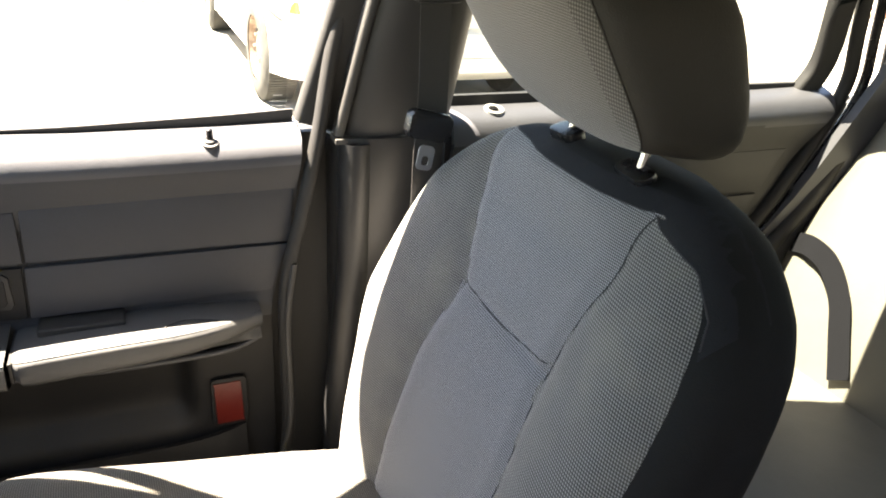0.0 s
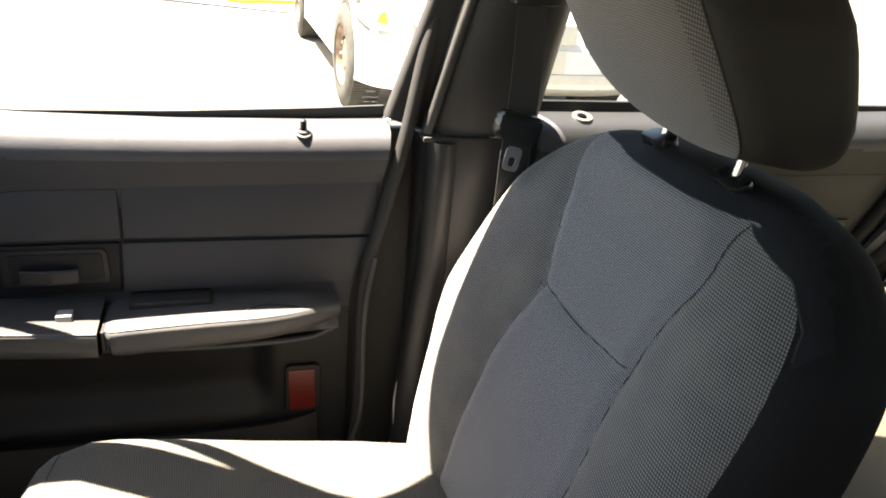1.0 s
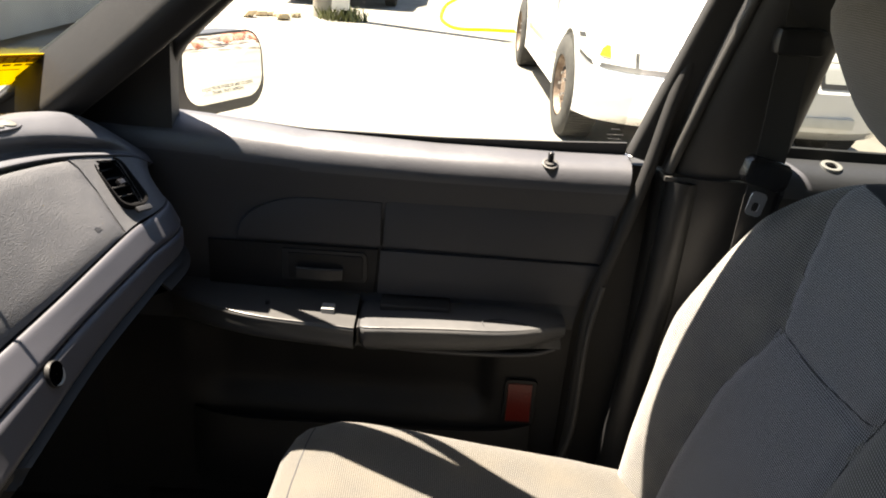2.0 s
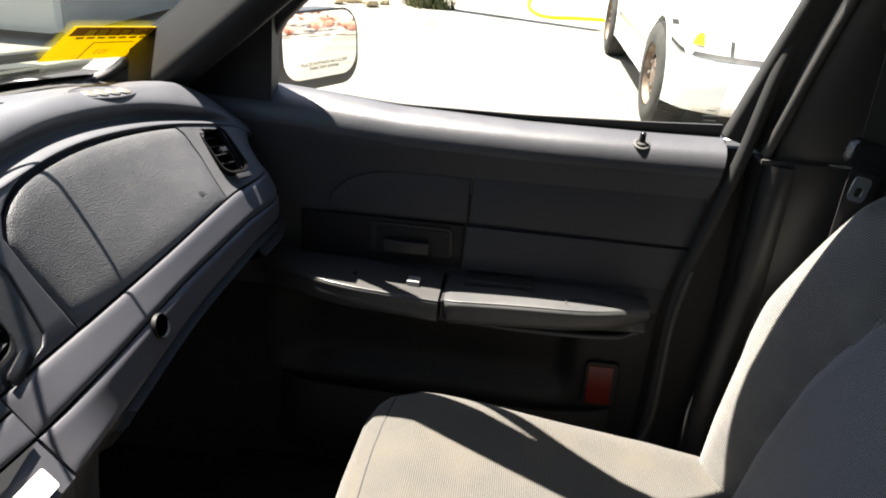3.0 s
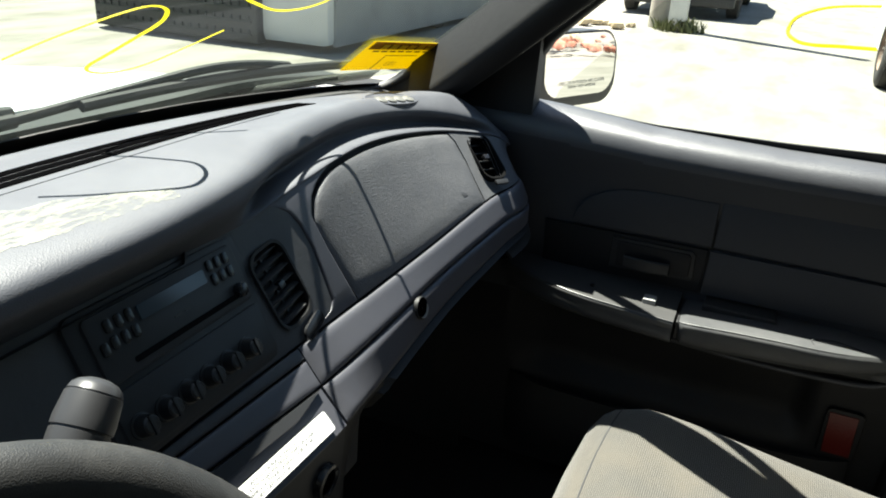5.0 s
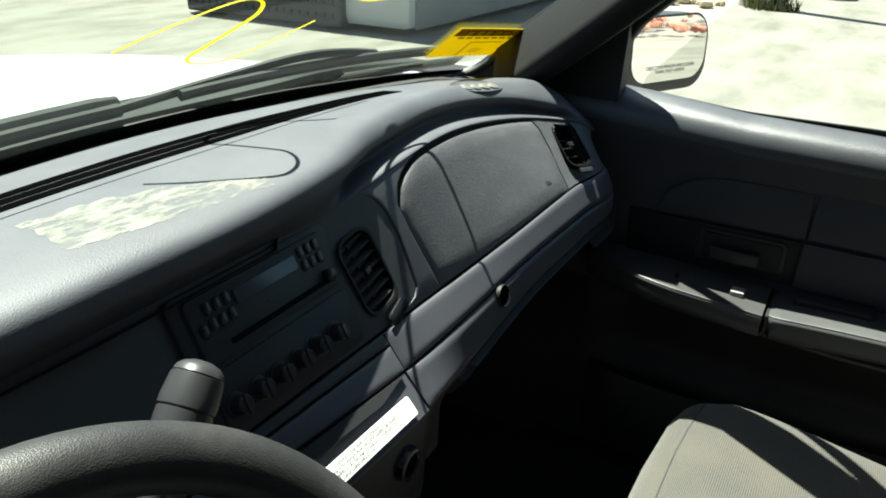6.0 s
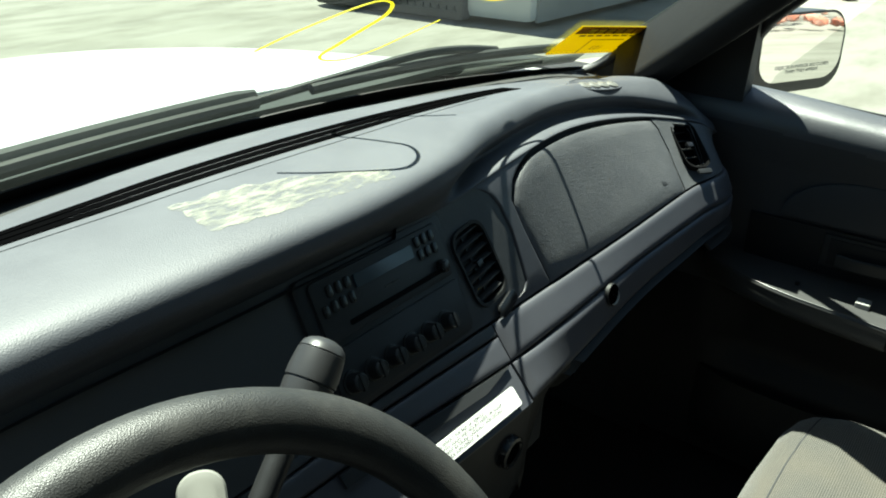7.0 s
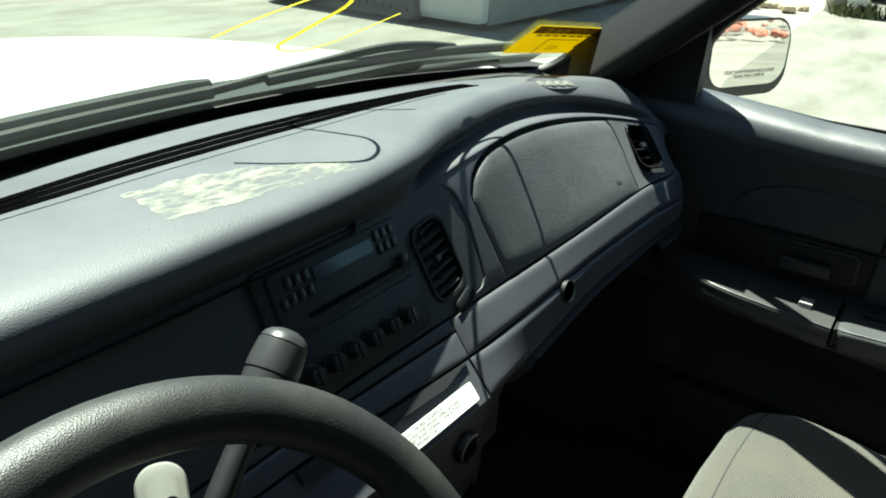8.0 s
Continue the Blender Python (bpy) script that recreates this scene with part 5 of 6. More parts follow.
def belt_lie(i, v):
    k = int(i)
    run = belt_run[min(k + 1, len(belt_run) - 1)] - belt_run[max(k - 1, 0)]
    return belt_run[k] + run.cross(Vector((0, 0.9, 0.43))).normalized() * 0.040 * (v - 0.5)


part("webbing", sheet(belt_lie, list(range(len(belt_run))), [0, .25, .5, .75, 1], (0, 0.0015, 0.0005)), rear_webbing, rb)

# ---- windshield, its base, wipers and hood ----
frit = material("black glass border", (0.013, 0.012, 0.011), 0.5, stain=0.3, stain_scale=20, stain_colour=(0.022, 0.02, 0.018))
ws = thing("windshield", "dusty raked windshield with yellow marker strokes", "windshield")


def ws_point(x, t):
    """t from the base (0) to the header (1)."""
    y0 = 1.13 - 0.28 * x * x
    y1 = 0.49 - 0.12 * x * x
    z0, z1 = 0.965, 1.372 - 0.06 * x * x
    sx = x * (1 - 0.17 * t)
    return Vector((sx, y0 + (y1 - y0) * t, z0 + (z1 - z0) * t + 0.009 * math.sin(math.pi * t)))


pane = part("pane", sheet(ws_point, lin(-0.78, 0.78, 32), lin(0, 1, 16), facing=(0, -0.5, -0.8)), screen_glass, ws, "dusty tinted glass", keep=True)
pane.visible_shadow = False
part("lower_black_band", sheet(lambda x, v: ws_point(x, -0.13 + (0.13 + interp(x, [-0.4, 0.14, 0.35, 0.50, 0.68, 0.77], [0.014, 0.024, 0.022, 0.006, -0.026, -0.045])) * v) + Vector((0, -0.004, -0.002)), lin(-0.74, 0.77, 42), [0, 1], (0, 0.002, 0.001)), frit, ws, "black painted border")
part("header", sheet(lambda x, v: ws_point(x, 0.93 + 0.10 * v) + Vector((0, 0, -0.004)), lin(-0.72, 0.72, 30), [0, 0.5, 1], (0, 0, 0.02)), headliner, ws)

# yellow marker strokes on the glass: (x, t) along the windshield


def stroke(name, pts, w):
    path = [ws_point(x, t) + Vector((0, 0.004, 0.006)) for x, t in [(p.x, p.y) for p in spline([(x, t, 0) for x, t in pts], 60)]]
    part(name, tube(path, w, 6, flat=0.35), yellow_paint, ws, "yellow paint marker stroke")


stroke("marker_stroke", [(-0.008, 0.286), (0.019, 0.320), (0.048, 0.348), (0.081, 0.375), (0.110, 0.386), (0.139, 0.371), (0.152, 0.337), (0.142, 0.298), (0.129, 0.256), (0.119, 0.221), (0.139, 0.197), (0.179, 0.185), (0.215, 0.202), (0.246, 0.244), (0.275, 0.288)], 0.0022)
stroke("marker_stroke", [(0.205, 0.460), (0.214, 0.420), (0.231, 0.397), (0.272, 0.370), (0.323, 0.343), (0.367, 0.341), (0.396, 0.360), (0.410, 0.400), (0.405, 0.470)], 0.0024)

sticker = thing("yellow_sticker", "yellow lot sticker on the lower corner of the windshield", "sticker")


def stick_point(u, v, lift=0.0):
    return ws_point(0.604 + 0.180 * u - 0.012 * v, 0.079 - 0.042 * u + 0.138 * v) + Vector((0, -0.003 - lift, -0.004 - lift))


brown_print = material("brown print", (0.10, 0.075, 0.01), 0.5)
bn = brown_print.node_tree
b1, b2 = bn.nodes.new("ShaderNodeBsdfTransparent"), bn.nodes.new("ShaderNodeMixShader")
b1.inputs[0].default_value = (0.55, 0.42, 0.12, 1)
b2.inputs[0].default_value = 0.5
bn.links.new(b1.outputs[0], b2.inputs[1])
bn.links.new(bn.nodes["Principled BSDF"].outputs[0], b2.inputs[2])
bn.links.new(b2.outputs[0], bn.nodes["Material Output"].inputs[0])
part("paper", sheet(lambda u, v: stick_point(u, v), lin(0, 1, 8), lin(0, 1, 8), (0, 0.0005, 0.0005)), yellow_paper, sticker, flat=True)
part("dark_header", sheet(lambda u, v: stick_point(0.02 + 0.96 * u, 0.76 + 0.24 * v, 0.0012), lin(0, 1, 6), lin(0, 1, 3), (0, 0.0003, 0.0003)), brown_print, sticker, flat=True)
for k in range(6):
    part("printed_bar", sheet(lambda u, v: stick_point(0.16 + 0.125 * k + 0.085 * u, 0.80 + 0.14 * v, 0.0022), [0, 1], [0, 1], (0, 0.0003, 0.0003)), yellow_paper, sticker, flat=True)
for k in range(7):
    part("printed_line", sheet(lambda u, v: stick_point(0.12 + 0.115 * k + 0.08 * u, 0.67 + 0.05 * v, 0.0012), [0, 1], [0, 1], (0, 0.0003, 0.0003)), ink, sticker, flat=True)
for k, (a, b, c, d) in enumerate(((0.36, 0.37, 0.05, 0.55), (0.36, 0.80, 0.54, 0.56))):
    part("printed_rule", sheet(lambda u, v: stick_point(a + (b - a) * u, c + (d - c) * v, 0.0012), [0, 1], [0, 1], (0, 0.0003, 0.0003)), ink, sticker, flat=True)

SM0 = on(stick_point(0.52, 0.30, 0.0030), stick_point(0.30, 0.30) - stick_point(0.70, 0.30), stick_point(0.52, 0.5) - stick_point(0.52, 0.1))
writing("handwritten_number", "103", 0.020, SM0, ink, sticker)

# moulded edge of the pillar trim beside the glass
EDGE = spline([(0.690, -0.050, 0), (0.735, -0.038, 0), (0.758, -0.005, 0), (0.760, 0.05, 0), (0.760, 0.10, 0), (0.758, 0.18, 0), (0.757, 0.27, 0), (0.757, 0.33, 0), (0.762, 0.42, 0)], 60)
edge_run = [ws_point(p.x, p.y) + Vector((-0.002, -0.010, -0.012)) for p in EDGE]
garnish = thing("pillar_garnish", "dark grey moulded pillar edge beside the windshield", "pillar trim", kind="structure")
part("edge_panel", sheet(lambda k, v: edge_run[int(k)] + Vector((0.085, -0.085, 0.004)) * v * interp(k, [8, 28, 40, 59], [1, 0.8, 0.45, 0.12]) + Vector((-0.010, -0.012, -0.004)) * math.sin(math.pi * min(1, v * 1.3)), list(range(8, len(edge_run))), lin(0, 1, 8), (0.010, 0.012, 0.006)), pillar_dark, garnish)
part("rubber_edge", tube(edge_run, 0.0065, 10), rubber, garnish, "black rubber edge of the windshield")

# cowl, wipers, hood and fenders in front of the glass
cowl_mat = material("dark weathered cowl plastic", (0.028, 0.031, 0.030), 0.7, stain=0.4, stain_scale=12)
hood = thing("car_hood", "white painted hood in front of the windshield", "car hood")


def hood_point(u, v):
    x = 0.80 * u
    y = 1.21 - 0.26 * x * x + (2.55 - 1.21) * v - 0.10 * u * u * v
    z = 0.978 - 0.055 * abs(u) ** 2.5 - 0.15 * v ** 1.5 + 0.012 * math.exp(-((abs(u) - 0.62) / 0.12) ** 2)
    return (x, y, z)


part("panel", sheet(hood_point, lin(-1, 1, 40), lin(0, 1, 24), (0, 0, -0.02)), white_paint, hood)
for s in (-1, 1):
    part("fender", sheet(lambda v, w: (s * (0.805 + 0.10 * w), 0.92 + 1.63 * v, 0.918 - 0.20 * v ** 1.5 - 0.25 * w ** 1.6), lin(0, 1, 16), lin(0, 1, 8), (0, 0, -0.01)), white_paint, hood)
cowl = thing("cowl_panel", "dark grey plastic cowl panel below the windshield", "cowl panel")
part("leaf_screen", sheet(lambda x, v: (x, 1.13 - 0.28 * x * x + 0.012 + (0.09 + 0.05 * x * x) * v, 0.972 - 0.008 * v + 0.030 * math.exp(-((x - 0.50) / 0.13) ** 2) * math.sin(math.pi * min(1, v * 1.1 + 0.1))), lin(-0.74, 0.66, 60), lin(0, 1, 8), (0, 0, -0.01)), cowl_mat, cowl)
part("pale_edge", sheet(lambda x, v: ws_point(x, -0.035 + 0.045 * v) + Vector((0, 0.012, 0.006)), lin(0.50, 0.745, 24), [0, 0.5, 1], (0, 0.004, -0.004)), white_paint, cowl, "white painted edge beside the cowl")
wip1 = thing("windshield_wiper", "black wiper blade resting along the driver side of the windshield", "wiper", group="windshield wipers")


def off_glass(x, t, h=0.012):
    return ws_point(x, t) + Vector((0, h * 0.6, h))


part("blade", tube([off_glass(x, 0.035) for x in lin(-0.62, 0.115, 26)], 0.0085, 8), rubber, wip1)
part("cover", tube([off_glass(x, 0.030, 0.022) for x in lin(-0.50, 0.12, 20)], [0.010] * 19 + [0.007], 8), cowl_mat, wip1)
wip2 = thing("windshield_wiper", "black wiper arm and blade on the passenger side of the windshield", "wiper", group="windshield wipers")
part("arm", tube(spline([off_glass(0.13, 0.0, 0.02), off_glass(0.26, 0.032, 0.022), off_glass(0.38, 0.066, 0.024), off_glass(0.46, 0.068, 0.022), off_glass(0.54, 0.045, 0.02)], 24), 0.0065, 8), rubber, wip2)
part("blade", tube([off_glass(x, 0.040 + 0.020 * math.sin(math.pi * (x - 0.2) / 0.52) - 0.02 * max(0, x - 0.5)) for x in lin(0.20, 0.695, 28)], 0.0075, 8), rubber, wip2)

tagged(part("wall_body_side", sheet(lambda y, v: (0.862 + 0.062 * math.sin(math.pi * min(1, 0.08 + 0.75 * v)) ** 0.8, y, 0.905 - 0.66 * v), lin(-2.4, 0.80, 30), lin(0, 1, 14), (-0.010, 0, 0)), white_paint), "white painted outer side of the car", "car body", kind="structure")

# dark closing pieces of the cabin beside the dashboard
tagged(part("wall_kick", box((0.775, 0.80, 0.17), (0.86, 1.28, 0.93)), carpet), "dark kick panel ahead of the front door", "wall", kind="structure")
# Unseen block, added to keep a streak of sun off the floor.
tagged(part("wall_corner", box((0.700, 0.990, 0.60), (0.775, 1.28, 0.925)), carpet), "unseen block added to stop a sun leak by the bulkhead", "wall", kind="structure")
tagged(part("wall_sill", box((0.835, -1.3, 0.17), (0.86, 0.90, 0.90)), rubber), "dark body side behind the door trim", "wall", kind="structure")
tagged(part("pillar_base", loft([[Vector((x, y, z)) for y, z in ((0.703, 0.93), (0.98, 0.93), (0.90, 1.02), (0.698, 1.062))] for x in (0.755, 0.79)]), rubber), "dark foot of the windshield pillar", "pillar", kind="structure")

# ---- outside: white sedan nose-on, van, post and clutter ----
tyre_mat = material("dusty tyre rubber", (0.035, 0.034, 0.032), 0.85, grain=0.5, grain_scale=90, stain=0.5, stain_scale=9, stain_colour=(0.10, 0.095, 0.085))
rust = material("rusty steel wheel", (0.15, 0.10, 0.07), 0.6, 0.3, stain=0.7, stain_scale=18, stain_colour=(0.40, 0.33, 0.27))
dark_trim = material("dark outside trim", (0.03, 0.03, 0.03), 0.5, stain=0.3)
amber = material("amber lamp", (0.90, 0.50, 0.02), 0.3)
lamp_glass = material("clear lamp lens", (0.62, 0.62, 0.58), 0.25, stain=0.4, stain_scale=9, stain_colour=(0.42, 0.42, 0.38))
dark_glass = material("dark car glass", (0.02, 0.025, 0.025), 0.05)


def road_wheel(parent, centre, r=0.335, w=0.225, side=1, steer=0.0):
    """A wheel whose axle runs along y; side: the outer face, +1 towards +y."""
    c = Vector(centre)
    prof = [(0.60, -0.5), (0.72, -0.52), (0.93, -0.47), (0.99, -0.38), (1.0, 0), (0.99, 0.38), (0.93, 0.47), (0.72, 0.52), (0.60, 0.5)]
    bm = sheet(lambda a, k: c + Vector((math.cos(a) * r * prof[int(k)][0], w * prof[int(k)][1] * side, math.sin(a) * r * prof[int(k)][0])), [2 * math.pi * i / 48 for i in range(48)], list(range(len(prof))), closed=True)
    turn = Matrix.Translation(c) @ Matrix.Rotation(steer, 4, "Z") @ Matrix.Translation(-c)
    bm.transform(turn)
    ty = part("tyre", bm, tyre_mat, parent, "black dusty tyre")
    n = 96
    bm = bmesh.new()
    for k in range(n):
        a = 2 * math.pi * k / n
        m = Matrix.Translation(c) @ Matrix.Rotation(-a, 4, "Y")
        box((r - 0.004, -w * 0.40, -0.0075), (r + 0.004, w * 0.40, 0.0075), 0, 1, bm, m)
    bm.transform(turn)
    part("tread", bm, tyre_mat, ty)
    rp = [(0.62, 0.46), (0.58, 0.48), (0.54, 0.30), (0.40, 0.22), (0.30, 0.34), (0.16, 0.38), (0.0, 0.38)]
    bm = sheet(lambda a, k: c + Vector((math.cos(a) * r * rp[int(k)][0], w * rp[int(k)][1] * side, math.sin(a) * r * rp[int(k)][0])), [2 * math.pi * i / 40 for i in range(40)], list(range(len(rp))), closed=True)
    bmesh.ops.remove_doubles(bm, verts=bm.verts, dist=0.0005)
    bm.transform(turn)
    rim = part("rim", bm, rust, parent, "rusty steel rim")
    for k in range(10):
        a = 2 * math.pi * k / 10
        q = c + Vector((math.cos(a) * r * 0.44, w * 0.27 * side, math.sin(a) * r * 0.44))
        part("rim_hole", tube([turn @ q, turn @ (q + Vector((0, 0.008 * side, 0)))], 0.018, 10), dark_trim, rim)
    for k in range(5):
        a = 2 * math.pi * k / 5
        q = c + Vector((math.cos(a) * r * 0.24, w * 0.36 * side, math.sin(a) * r * 0.24))
        part("lug_nut", tube([turn @ q, turn @ (q + Vector((0, 0.018 * side, 0)))], 0.011, 6), steel, rim)


car = thing("parked_white_sedan", "white parked sedan with steel wheels, facing the open yard", "car")
NX, CY, HALF = 3.83, -1.50, 0.94


def arc_cut(u, r, n=14):
    return [(u + r * math.cos(a), 0.325 + r * math.sin(a)) for a in lin(math.pi + 0.28, -0.28, n)]


side = [(0.02, 0.33), (0.0, 0.42), (0.0, 0.55), (0.05, 0.60), (0.10, 0.70), (0.20, 0.745), (0.60, 0.83), (1.40, 0.945), (1.60, 0.965), (3.0, 0.985), (4.3, 0.99), (5.2, 0.955), (5.34, 0.80), (5.38, 0.55), (5.34, 0.36), (5.2, 0.27), (4.27, 0.235)]
side += [(x, z) for x, z in reversed(arc_cut(3.87, 0.375))] + [(3.45, 0.235), (1.36, 0.235)] + [(x, z) for x, z in reversed(arc_cut(0.94, 0.385))] + [(0.50, 0.24), (0.15, 0.26)]


def nose_in(v):
    """How far the nose and tail draw back towards the sides, v from -1 to 1."""
    return 0.26 * abs(v) ** 5


rings = []
for v in [-1.0, -0.985, -0.95] + lin(-0.88, 0.88, 19) + [0.95, 0.985, 1.0]:
    edge = max(0, (abs(v) - 0.95) / 0.05) ** 2
    ring = []
    for x, z in side:
        k = max(0, 1 - x / 0.8)
        zz = z + (0.6 - z) * 0.06 * edge * (1 if z > 0.9 else 0.3)
        ring.append(Vector((NX + x + nose_in(v) * k - nose_in(v) * 0.6 * max(0, (x - 4.7) / 0.68), CY + HALF * v * (1 - 0.06 * k ** 2 - 0.10 * max(0, (zz - 0.75) / 0.3)), zz + 0.03 * (1 - v * v) * (1 if z > 0.72 else 0) * max(0, min(1, x / 0.4)))))
    rings.append(ring)
bm = loft(rings)
part("body", bm, white_paint, car)
gh = [(1.42, 0.95), (2.15, 1.38), (2.5, 1.43), (3.5, 1.42), (3.9, 1.36), (4.55, 0.98)]
bm = slab(gh, 1.62, on((NX, CY + 0.81, 0), (1, 0, 0), (0, 0, 1)), 0.05)
for v in bm.verts:
    v.co.y = CY + (v.co.y - CY) * (1 - 0.30 * max(0, (v.co.z - 0.96) / 0.46))
part("glasshouse", bm, dark_glass, car, "dark car windows")
bm = sheet(lambda u, v: (NX + 2.05 + 1.9 * u, CY + (0.60 - 0.05 * (2 * u - 1) ** 2) * v, 1.435 - 0.03 * v * v - 0.06 * (2 * u - 1) ** 4), lin(0, 1, 10), lin(-1, 1, 8), (0, 0, -0.03))
part("roof", bm, white_paint, car)
for u in (0.94, 3.87):
    for s in (-1, 1):
        road_wheel(car, (NX + u, CY + s * 0.862, 0.335), side=s, steer=radians(2.5) if u < 1 else 0.0)
for s in (-1, 1):
    fy = CY + s * 0.50
    def lens(y0, y1, z0, z1, proud):
        # a lamp lens that follows the rounded nose from y0 to y1
        def fn(u, v):
            y, z = y0 + (y1 - y0) * u, z0 + (z1 - z0) * v
            return (NX + interp(z, [0.55, 0.60, 0.70, 0.745], [0.0, 0.05, 0.10, 0.20]) + nose_in(y / 0.89) - proud, CY + s * y, z)
        return sheet(fn, lin(0, 1, 14), lin(0, 1, 6), (0.05, 0, -0.005))
    def corner(z0, z1, proud, a0=0.0, a1=1.0):
        # a lamp that wraps round the corner of the nose, lower towards its rear end
        run = [(0.680, 0.0), (0.74, 0.0), (0.80, 0.0), (0.85, 0.0), (0.888, 0.02), (0.910, 0.09), (0.924, 0.18), (0.932, 0.27)]

        def fn(u, v):
            f = (a0 + (a1 - a0) * u) * (len(run) - 1)
            k = min(int(f), len(run) - 2)
            (ya, xa), (yb, xb) = run[k], run[k + 1]
            y, xo = ya + (yb - ya) * (f - k), xa + (xb - xa) * (f - k)
            low = 0.030 * ease(f, 4, 7)
            z = z0 + low + (z1 - 0.6 * low - z0 - low) * v
            return (NX + interp(z, [0.55, 0.60, 0.70, 0.745], [0.0, 0.05, 0.10, 0.20]) + nose_in(min(y, 0.888) / 0.89) + xo - proud, CY + s * (y + 0.3 * proud), z)
        return sheet(fn, lin(0, 1, 24), lin(0, 1, 6), (0.04, -0.02 * s, -0.005))
    part("lamp_backing", lens(0.332, 0.694, 0.576, 0.740, 0.009), dark_trim, car, "dark gap round the headlight")
    part("corner_backing", corner(0.576, 0.740, 0.009), dark_trim, car, "dark gap round the corner lamp")
    part("headlight", lens(0.357, 0.672, 0.600, 0.716, 0.012), lamp_glass, car, "clear headlight lens")
    part("corner_lamp", corner(0.600, 0.716, 0.014, 0.02, 0.97), lamp_glass, car, "clear corner lamp")
    part("indicator", corner(0.636, 0.700, 0.022, 0.32, 0.62), amber, car, "amber indicator")
    for u in (0.94, 3.87):
        part("wheel_arch", sheet(lambda a, v: (NX + u + (0.335 + 0.062 * v) * math.cos(a), CY + s * (0.905 - 0.004 * v), 0.345 + (0.335 + 0.062 * v) * math.sin(a)), lin(-0.15, math.pi + 0.15, 30), [0, 1], (0, -0.02 * s, 0)), dark_trim, car, "dark wheel arch")
    part("door_mirror", loft([[Vector((NX + 1.75 + d, CY + s * (0.95 + y), 1.02 + z)) for y, z in rounded_rect(w, h, 0.03)] for d, w, h in ((0, 0.10, 0.08), (0.03, 0.20, 0.13), (0.13, 0.20, 0.13))]), dark_trim, car)
    part("door_handle", box((NX + 2.75, CY + s * 0.955 - 0.015, 0.80), (NX + 2.90, CY + s * 0.955 + 0.015, 0.83), 0.008), white_paint, car)
    part("side_moulding", box((NX + 1.40, CY + s * 0.943 - 0.012, 0.50), (NX + 3.42, CY + s * 0.943 + 0.012, 0.55), 0.006), white_paint, car)
part("grille", box((NX - 0.008, CY - 0.26, 0.59), (NX + 0.06, CY + 0.26, 0.70), 0.01), lamp_glass, car)
part("bumper_slot", box((NX - 0.012, CY - 0.55, 0.36), (NX + 0.05, CY + 0.55, 0.42), 0.01), lamp_glass, car)
part("number_plate", box((NX - 0.02, CY - 0.20, 0.43), (NX - 0.008, CY + 0.10, 0.56), 0.004), lamp_glass, car, "plain front plate")

van = thing("parked_van", "pale grey box van parked nose to the yard", "van")
vx, vy0, vy1 = 5.75, 4.17, 6.95
van_paint = material("pale grey van paint", (0.55, 0.56, 0.56), 0.4, stain=0.3, stain_scale=2)
# Darker copy of the van paint, with the shade of the side put in.
van_shaded_side = material("van paint darkened for its shaded side", (0.26, 0.27, 0.28), 0.5, stain=0.4, stain_scale=2.5)
prof = [(0.03, 0.07), (0.0, 0.14), (0.0, 1.05), (0.12, 1.15), (0.95, 1.35), (1.55, 2.15), (1.8, 2.3), (5.0, 2.3), (5.1, 2.1), (5.1, 0.10)]
part("body", slab(prof, vy1 - vy0, on((vx, vy1, 0), (1, 0, 0), (0, 0, 1)), 0.06), van_paint, van)
part("shaded_side", box((vx + 0.10, vy0 - 0.03, 0.06), (vx + 5.0, vy0 + 0.02, 2.2), 0.02), van_shaded_side, van, "side of the van, darkened to stand for shade")
part("bumper", box((vx - 0.10, vy0 + 0.72, 0.03), (vx + 0.05, vy1 - 0.02, 0.62), 0.04, 3), dark_trim, van, "dark slotted bumper")
for r in range(4):
    part("slot_row", box((vx - 0.115, vy0 + 0.78, 0.10 + 0.125 * r), (vx - 0.095, vy1 - 0.06, 0.125 + 0.125 * r), 0.006), cowl_mat, van)
    for k in range(20):
        y = vy0 + 0.80 + 0.10 * k
        part("fin", box((vx - 0.122, y, 0.125 + 0.125 * r), (vx - 0.09, y + 0.022, 0.165 + 0.125 * r), 0.004), cowl_mat, van)
for u in (2.6, 4.3):
    for s, y in ((-1, vy0 + 0.12), (1, vy1 - 0.12)):
        road_wheel(van, (vx + u, y, 0.36), 0.36, 0.24, s)
part("windscreen", sheet(lambda u, v: (vx + 0.93 + 0.58 * v, vy0 + 0.2 + (vy1 - vy0 - 0.4) * u, 1.40 + 0.72 * v), lin(0, 1, 4), lin(0, 1, 4), (0.02, 0, 0)), dark_glass, van)

post = thing("utility_post", "weathered wooden utility post with a pale meter box", "post")
wood = material("weathered grey wood", (0.34, 0.31, 0.26), 0.85, grain=0.6, grain_scale=120, stain=0.5, stain_scale=6, stain_colour=(0.18, 0.16, 0.13))
part("shaft", tube([(10.7, 1.93, 0.0), (10.7, 1.93, 0.05), (10.7, 1.93, 3.0), (10.7, 1.93, 6.5)], [0.14, 0.135, 0.12, 0.10], 14), wood, post)
part("meter_box", box((10.35, 1.53, 0.14), (10.52, 1.76, 0.60), 0.02), lamp_glass, post, "pale meter box")
part("meter_leg", box((10.40, 1.60, 0.0), (10.46, 1.68, 0.15)), steel, post)
leaf = material("dry weed leaves", (0.11, 0.12, 0.04), 0.7, vary=0.3)
weeds = bmesh.new()
rnd = random.Random(3)
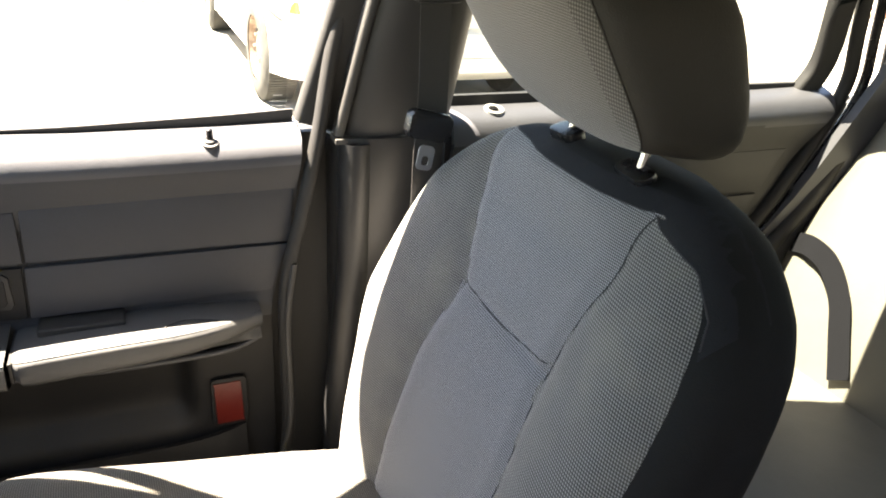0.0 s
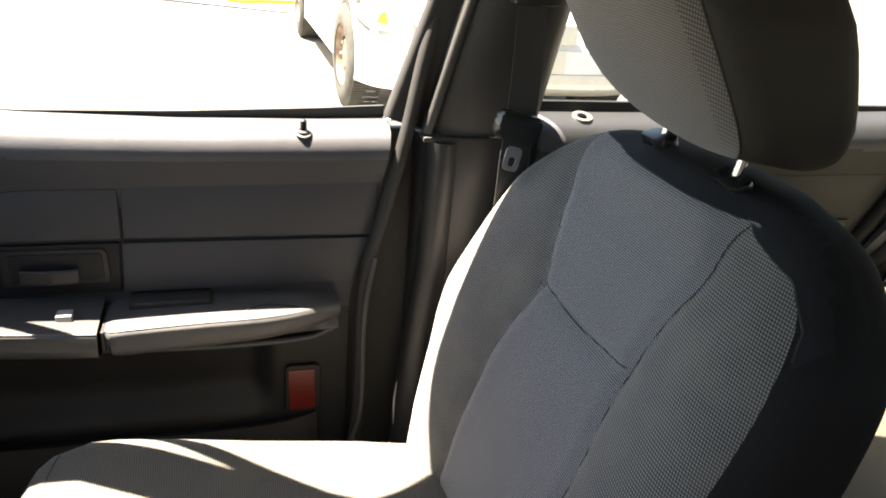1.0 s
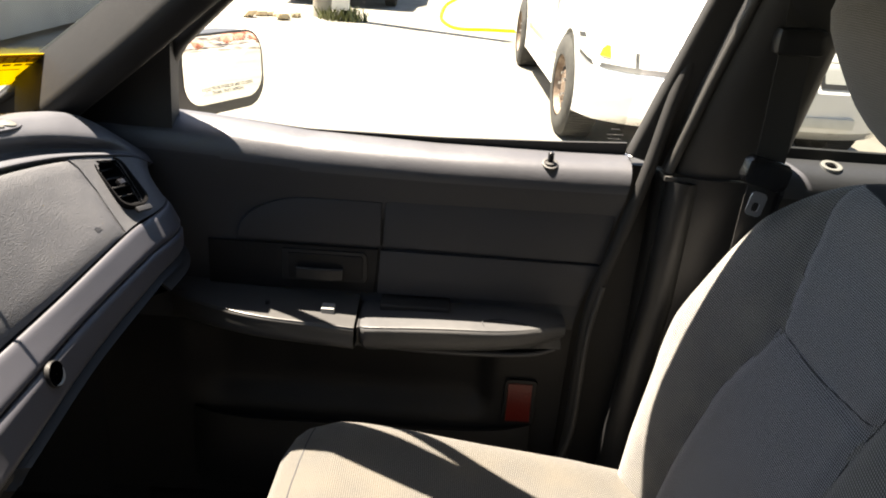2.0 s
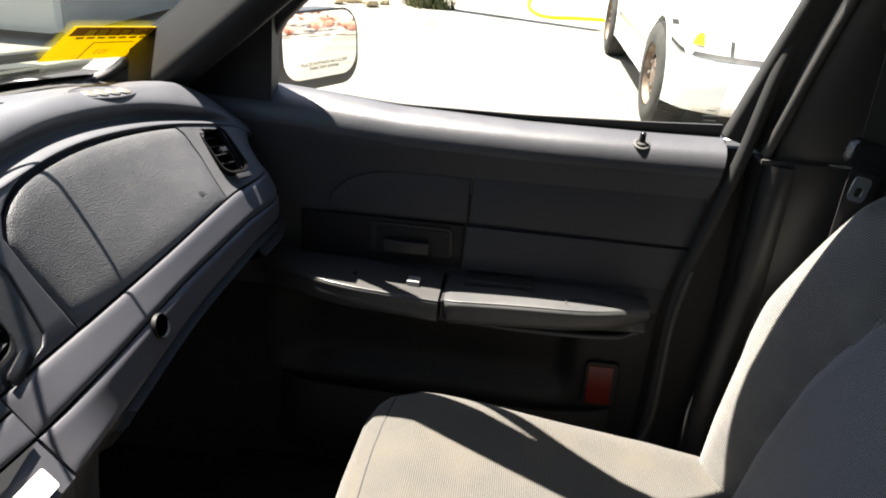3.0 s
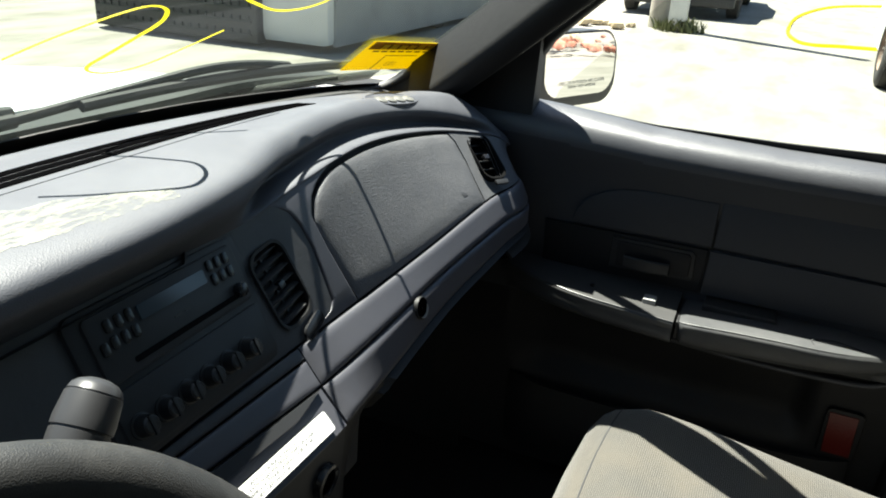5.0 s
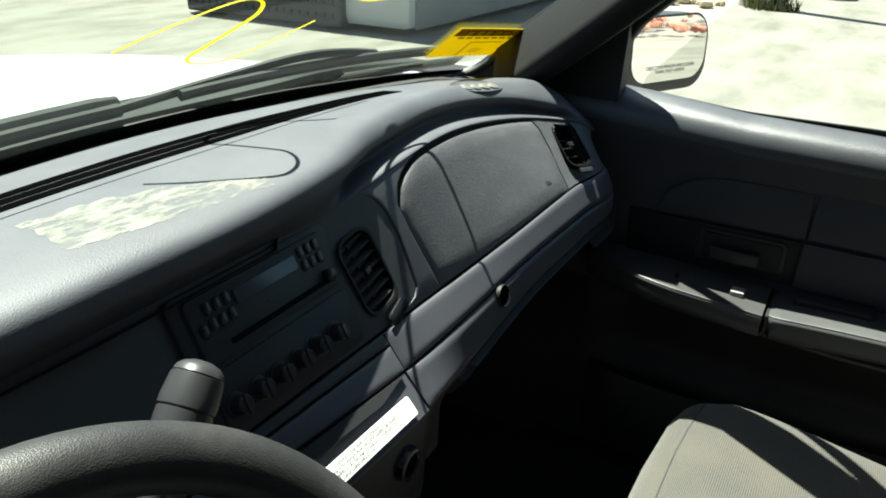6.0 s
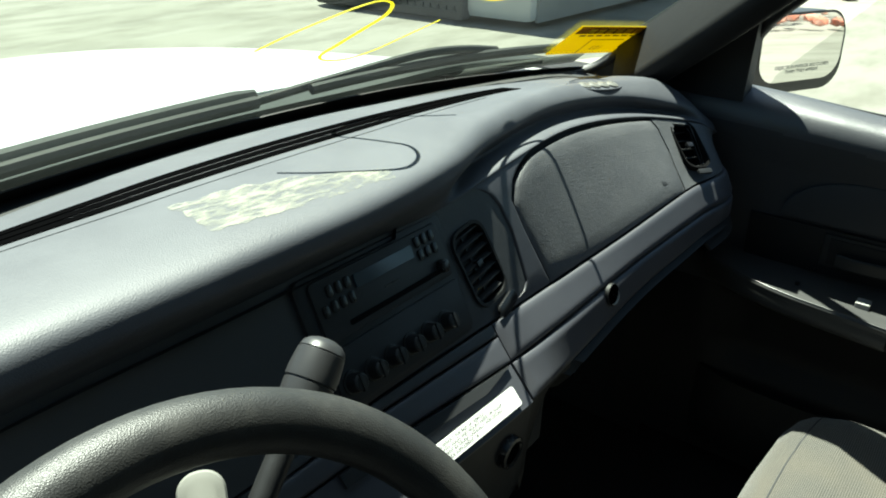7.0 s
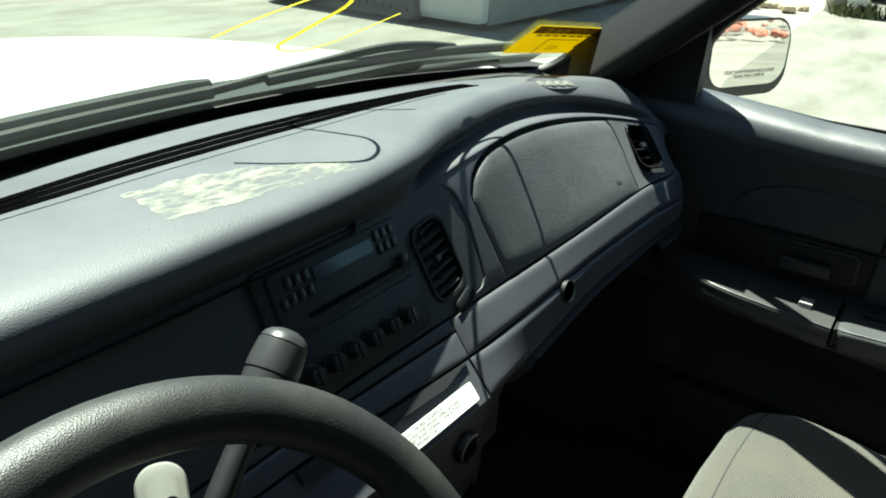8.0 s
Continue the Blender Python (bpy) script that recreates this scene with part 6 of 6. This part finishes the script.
for k in range(420):
    a, d = rnd.uniform(0, 6.28), rnd.uniform(0.0, 0.42) ** 1.2
    p = Vector((10.45 + 0.7 * d * math.cos(a), 1.62 + d * math.sin(a), 0))
    h = rnd.uniform(0.04, 0.20)
    l = Vector((rnd.uniform(-1, 1), rnd.uniform(-1, 1), 0)) * h * 0.6
    s = Vector((math.cos(a * 3), math.sin(a * 3), 0)) * rnd.uniform(0.006, 0.014)
    vs = [weeds.verts.new(q) for q in (p - s, p + s, p + l * 0.6 + s * 1.3 + Vector((0, 0, h * 0.7)), p + l + Vector((0, 0, h)))]
    weeds.faces.new(vs)
tagged(part("weeds", weeds, leaf, flat=True), "dry green weeds at the foot of a post", "weeds", kind="stuff")
stone = material("tan rubble stone", (0.45, 0.37, 0.24), 0.9, grain=0.5, grain_scale=60, stain=0.5, vary=0.2)


def rock(name, centre, size, mat, rng):
    bm = bmesh.new()
    bmesh.ops.create_icosphere(bm, subdivisions=1, radius=1)
    o = Vector((rng.uniform(0, 50), rng.uniform(0, 50), rng.uniform(0, 50)))
    for v in bm.verts:
        v.co *= 1 + 0.35 * noise.noise(v.co * 1.3 + o)
    bm.transform(Matrix.Translation(centre) @ Matrix.Rotation(rng.uniform(0, 6), 4, "Z") @ Matrix.Diagonal((*size, 1)))
    return part(name, bm, mat, flat=True)


for k in range(6):
    s = rnd.uniform(0.05, 0.12)
    tagged(rock("stone", (10.2 + rnd.uniform(-0.2, 0.3), 2.25 + 0.11 * k, s * 0.5), (s, s * 1.2, s * 0.7), stone, rnd), "tan broken stone on the ground", "stone", group="stones by the post")

dcar = thing("dark_parked_car", "dark parked car seen low behind the post", "car")
dk = material("dark car paint", (0.03, 0.032, 0.035), 0.35, coat=0.4, stain=0.2)
part("body", slab([(0, 0.30), (-0.03, 0.55), (0.1, 0.85), (0.9, 0.95), (1.5, 1.35), (3.0, 1.38), (3.9, 0.95), (4.5, 0.85), (4.55, 0.3)], 1.85, on((12.3, 2.85, 0), (1, 0, 0), (0, 0, 1)), 0.12), dk, dcar)
part("lower_bumper", box((12.28, 1.08, 0.18), (12.5, 2.76, 0.34), 0.05, 3), dark_trim, dcar)
for u in (0.7, 3.6):
    for s, y in ((-1, 1.12), (1, 2.73)):
        road_wheel(dcar, (12.3 + u, y, 0.32), 0.32, 0.2, s)

hose = thing("yellow_hose", "bright yellow hose lying in a loop on the ground", "hose")
part("hose", tube(spline([(10.5, -0.9, 0.02), (10.40, -0.36, 0.02), (10.28, -0.03, 0.02), (10.65, 0.17, 0.02), (11.85, 0.27, 0.02), (14.4, 0.11, 0.02), (17.0, -0.5, 0.02), (18.5, -1.6, 0.02)], 80), 0.022, 8), yellow_paint, hose)

brick_red = material("broken red brick", (0.36, 0.12, 0.075), 0.9, grain=0.5, grain_scale=80, stain=0.6, stain_scale=9, stain_colour=(0.55, 0.42, 0.36), vary=0.35)
pile = thing("rubble_pile", "heap of broken red bricks and pale stones behind the car", "rubble")
for k in range(240):
    a, d = rnd.uniform(0, 6.28), rnd.uniform(0, 1) ** 0.6
    s = rnd.uniform(0.05, 0.15)
    r = rock("rubble_piece", (5.2 + 3.6 * d * math.cos(a), -11.0 + 1.6 * d * math.sin(a), max(0.05, 0.9 * (1 - d)) + rnd.uniform(-0.05, 0.1)), (s, s * 0.8, s * 0.6), brick_red if k % 4 else stone, rnd)
    r.parent = pile
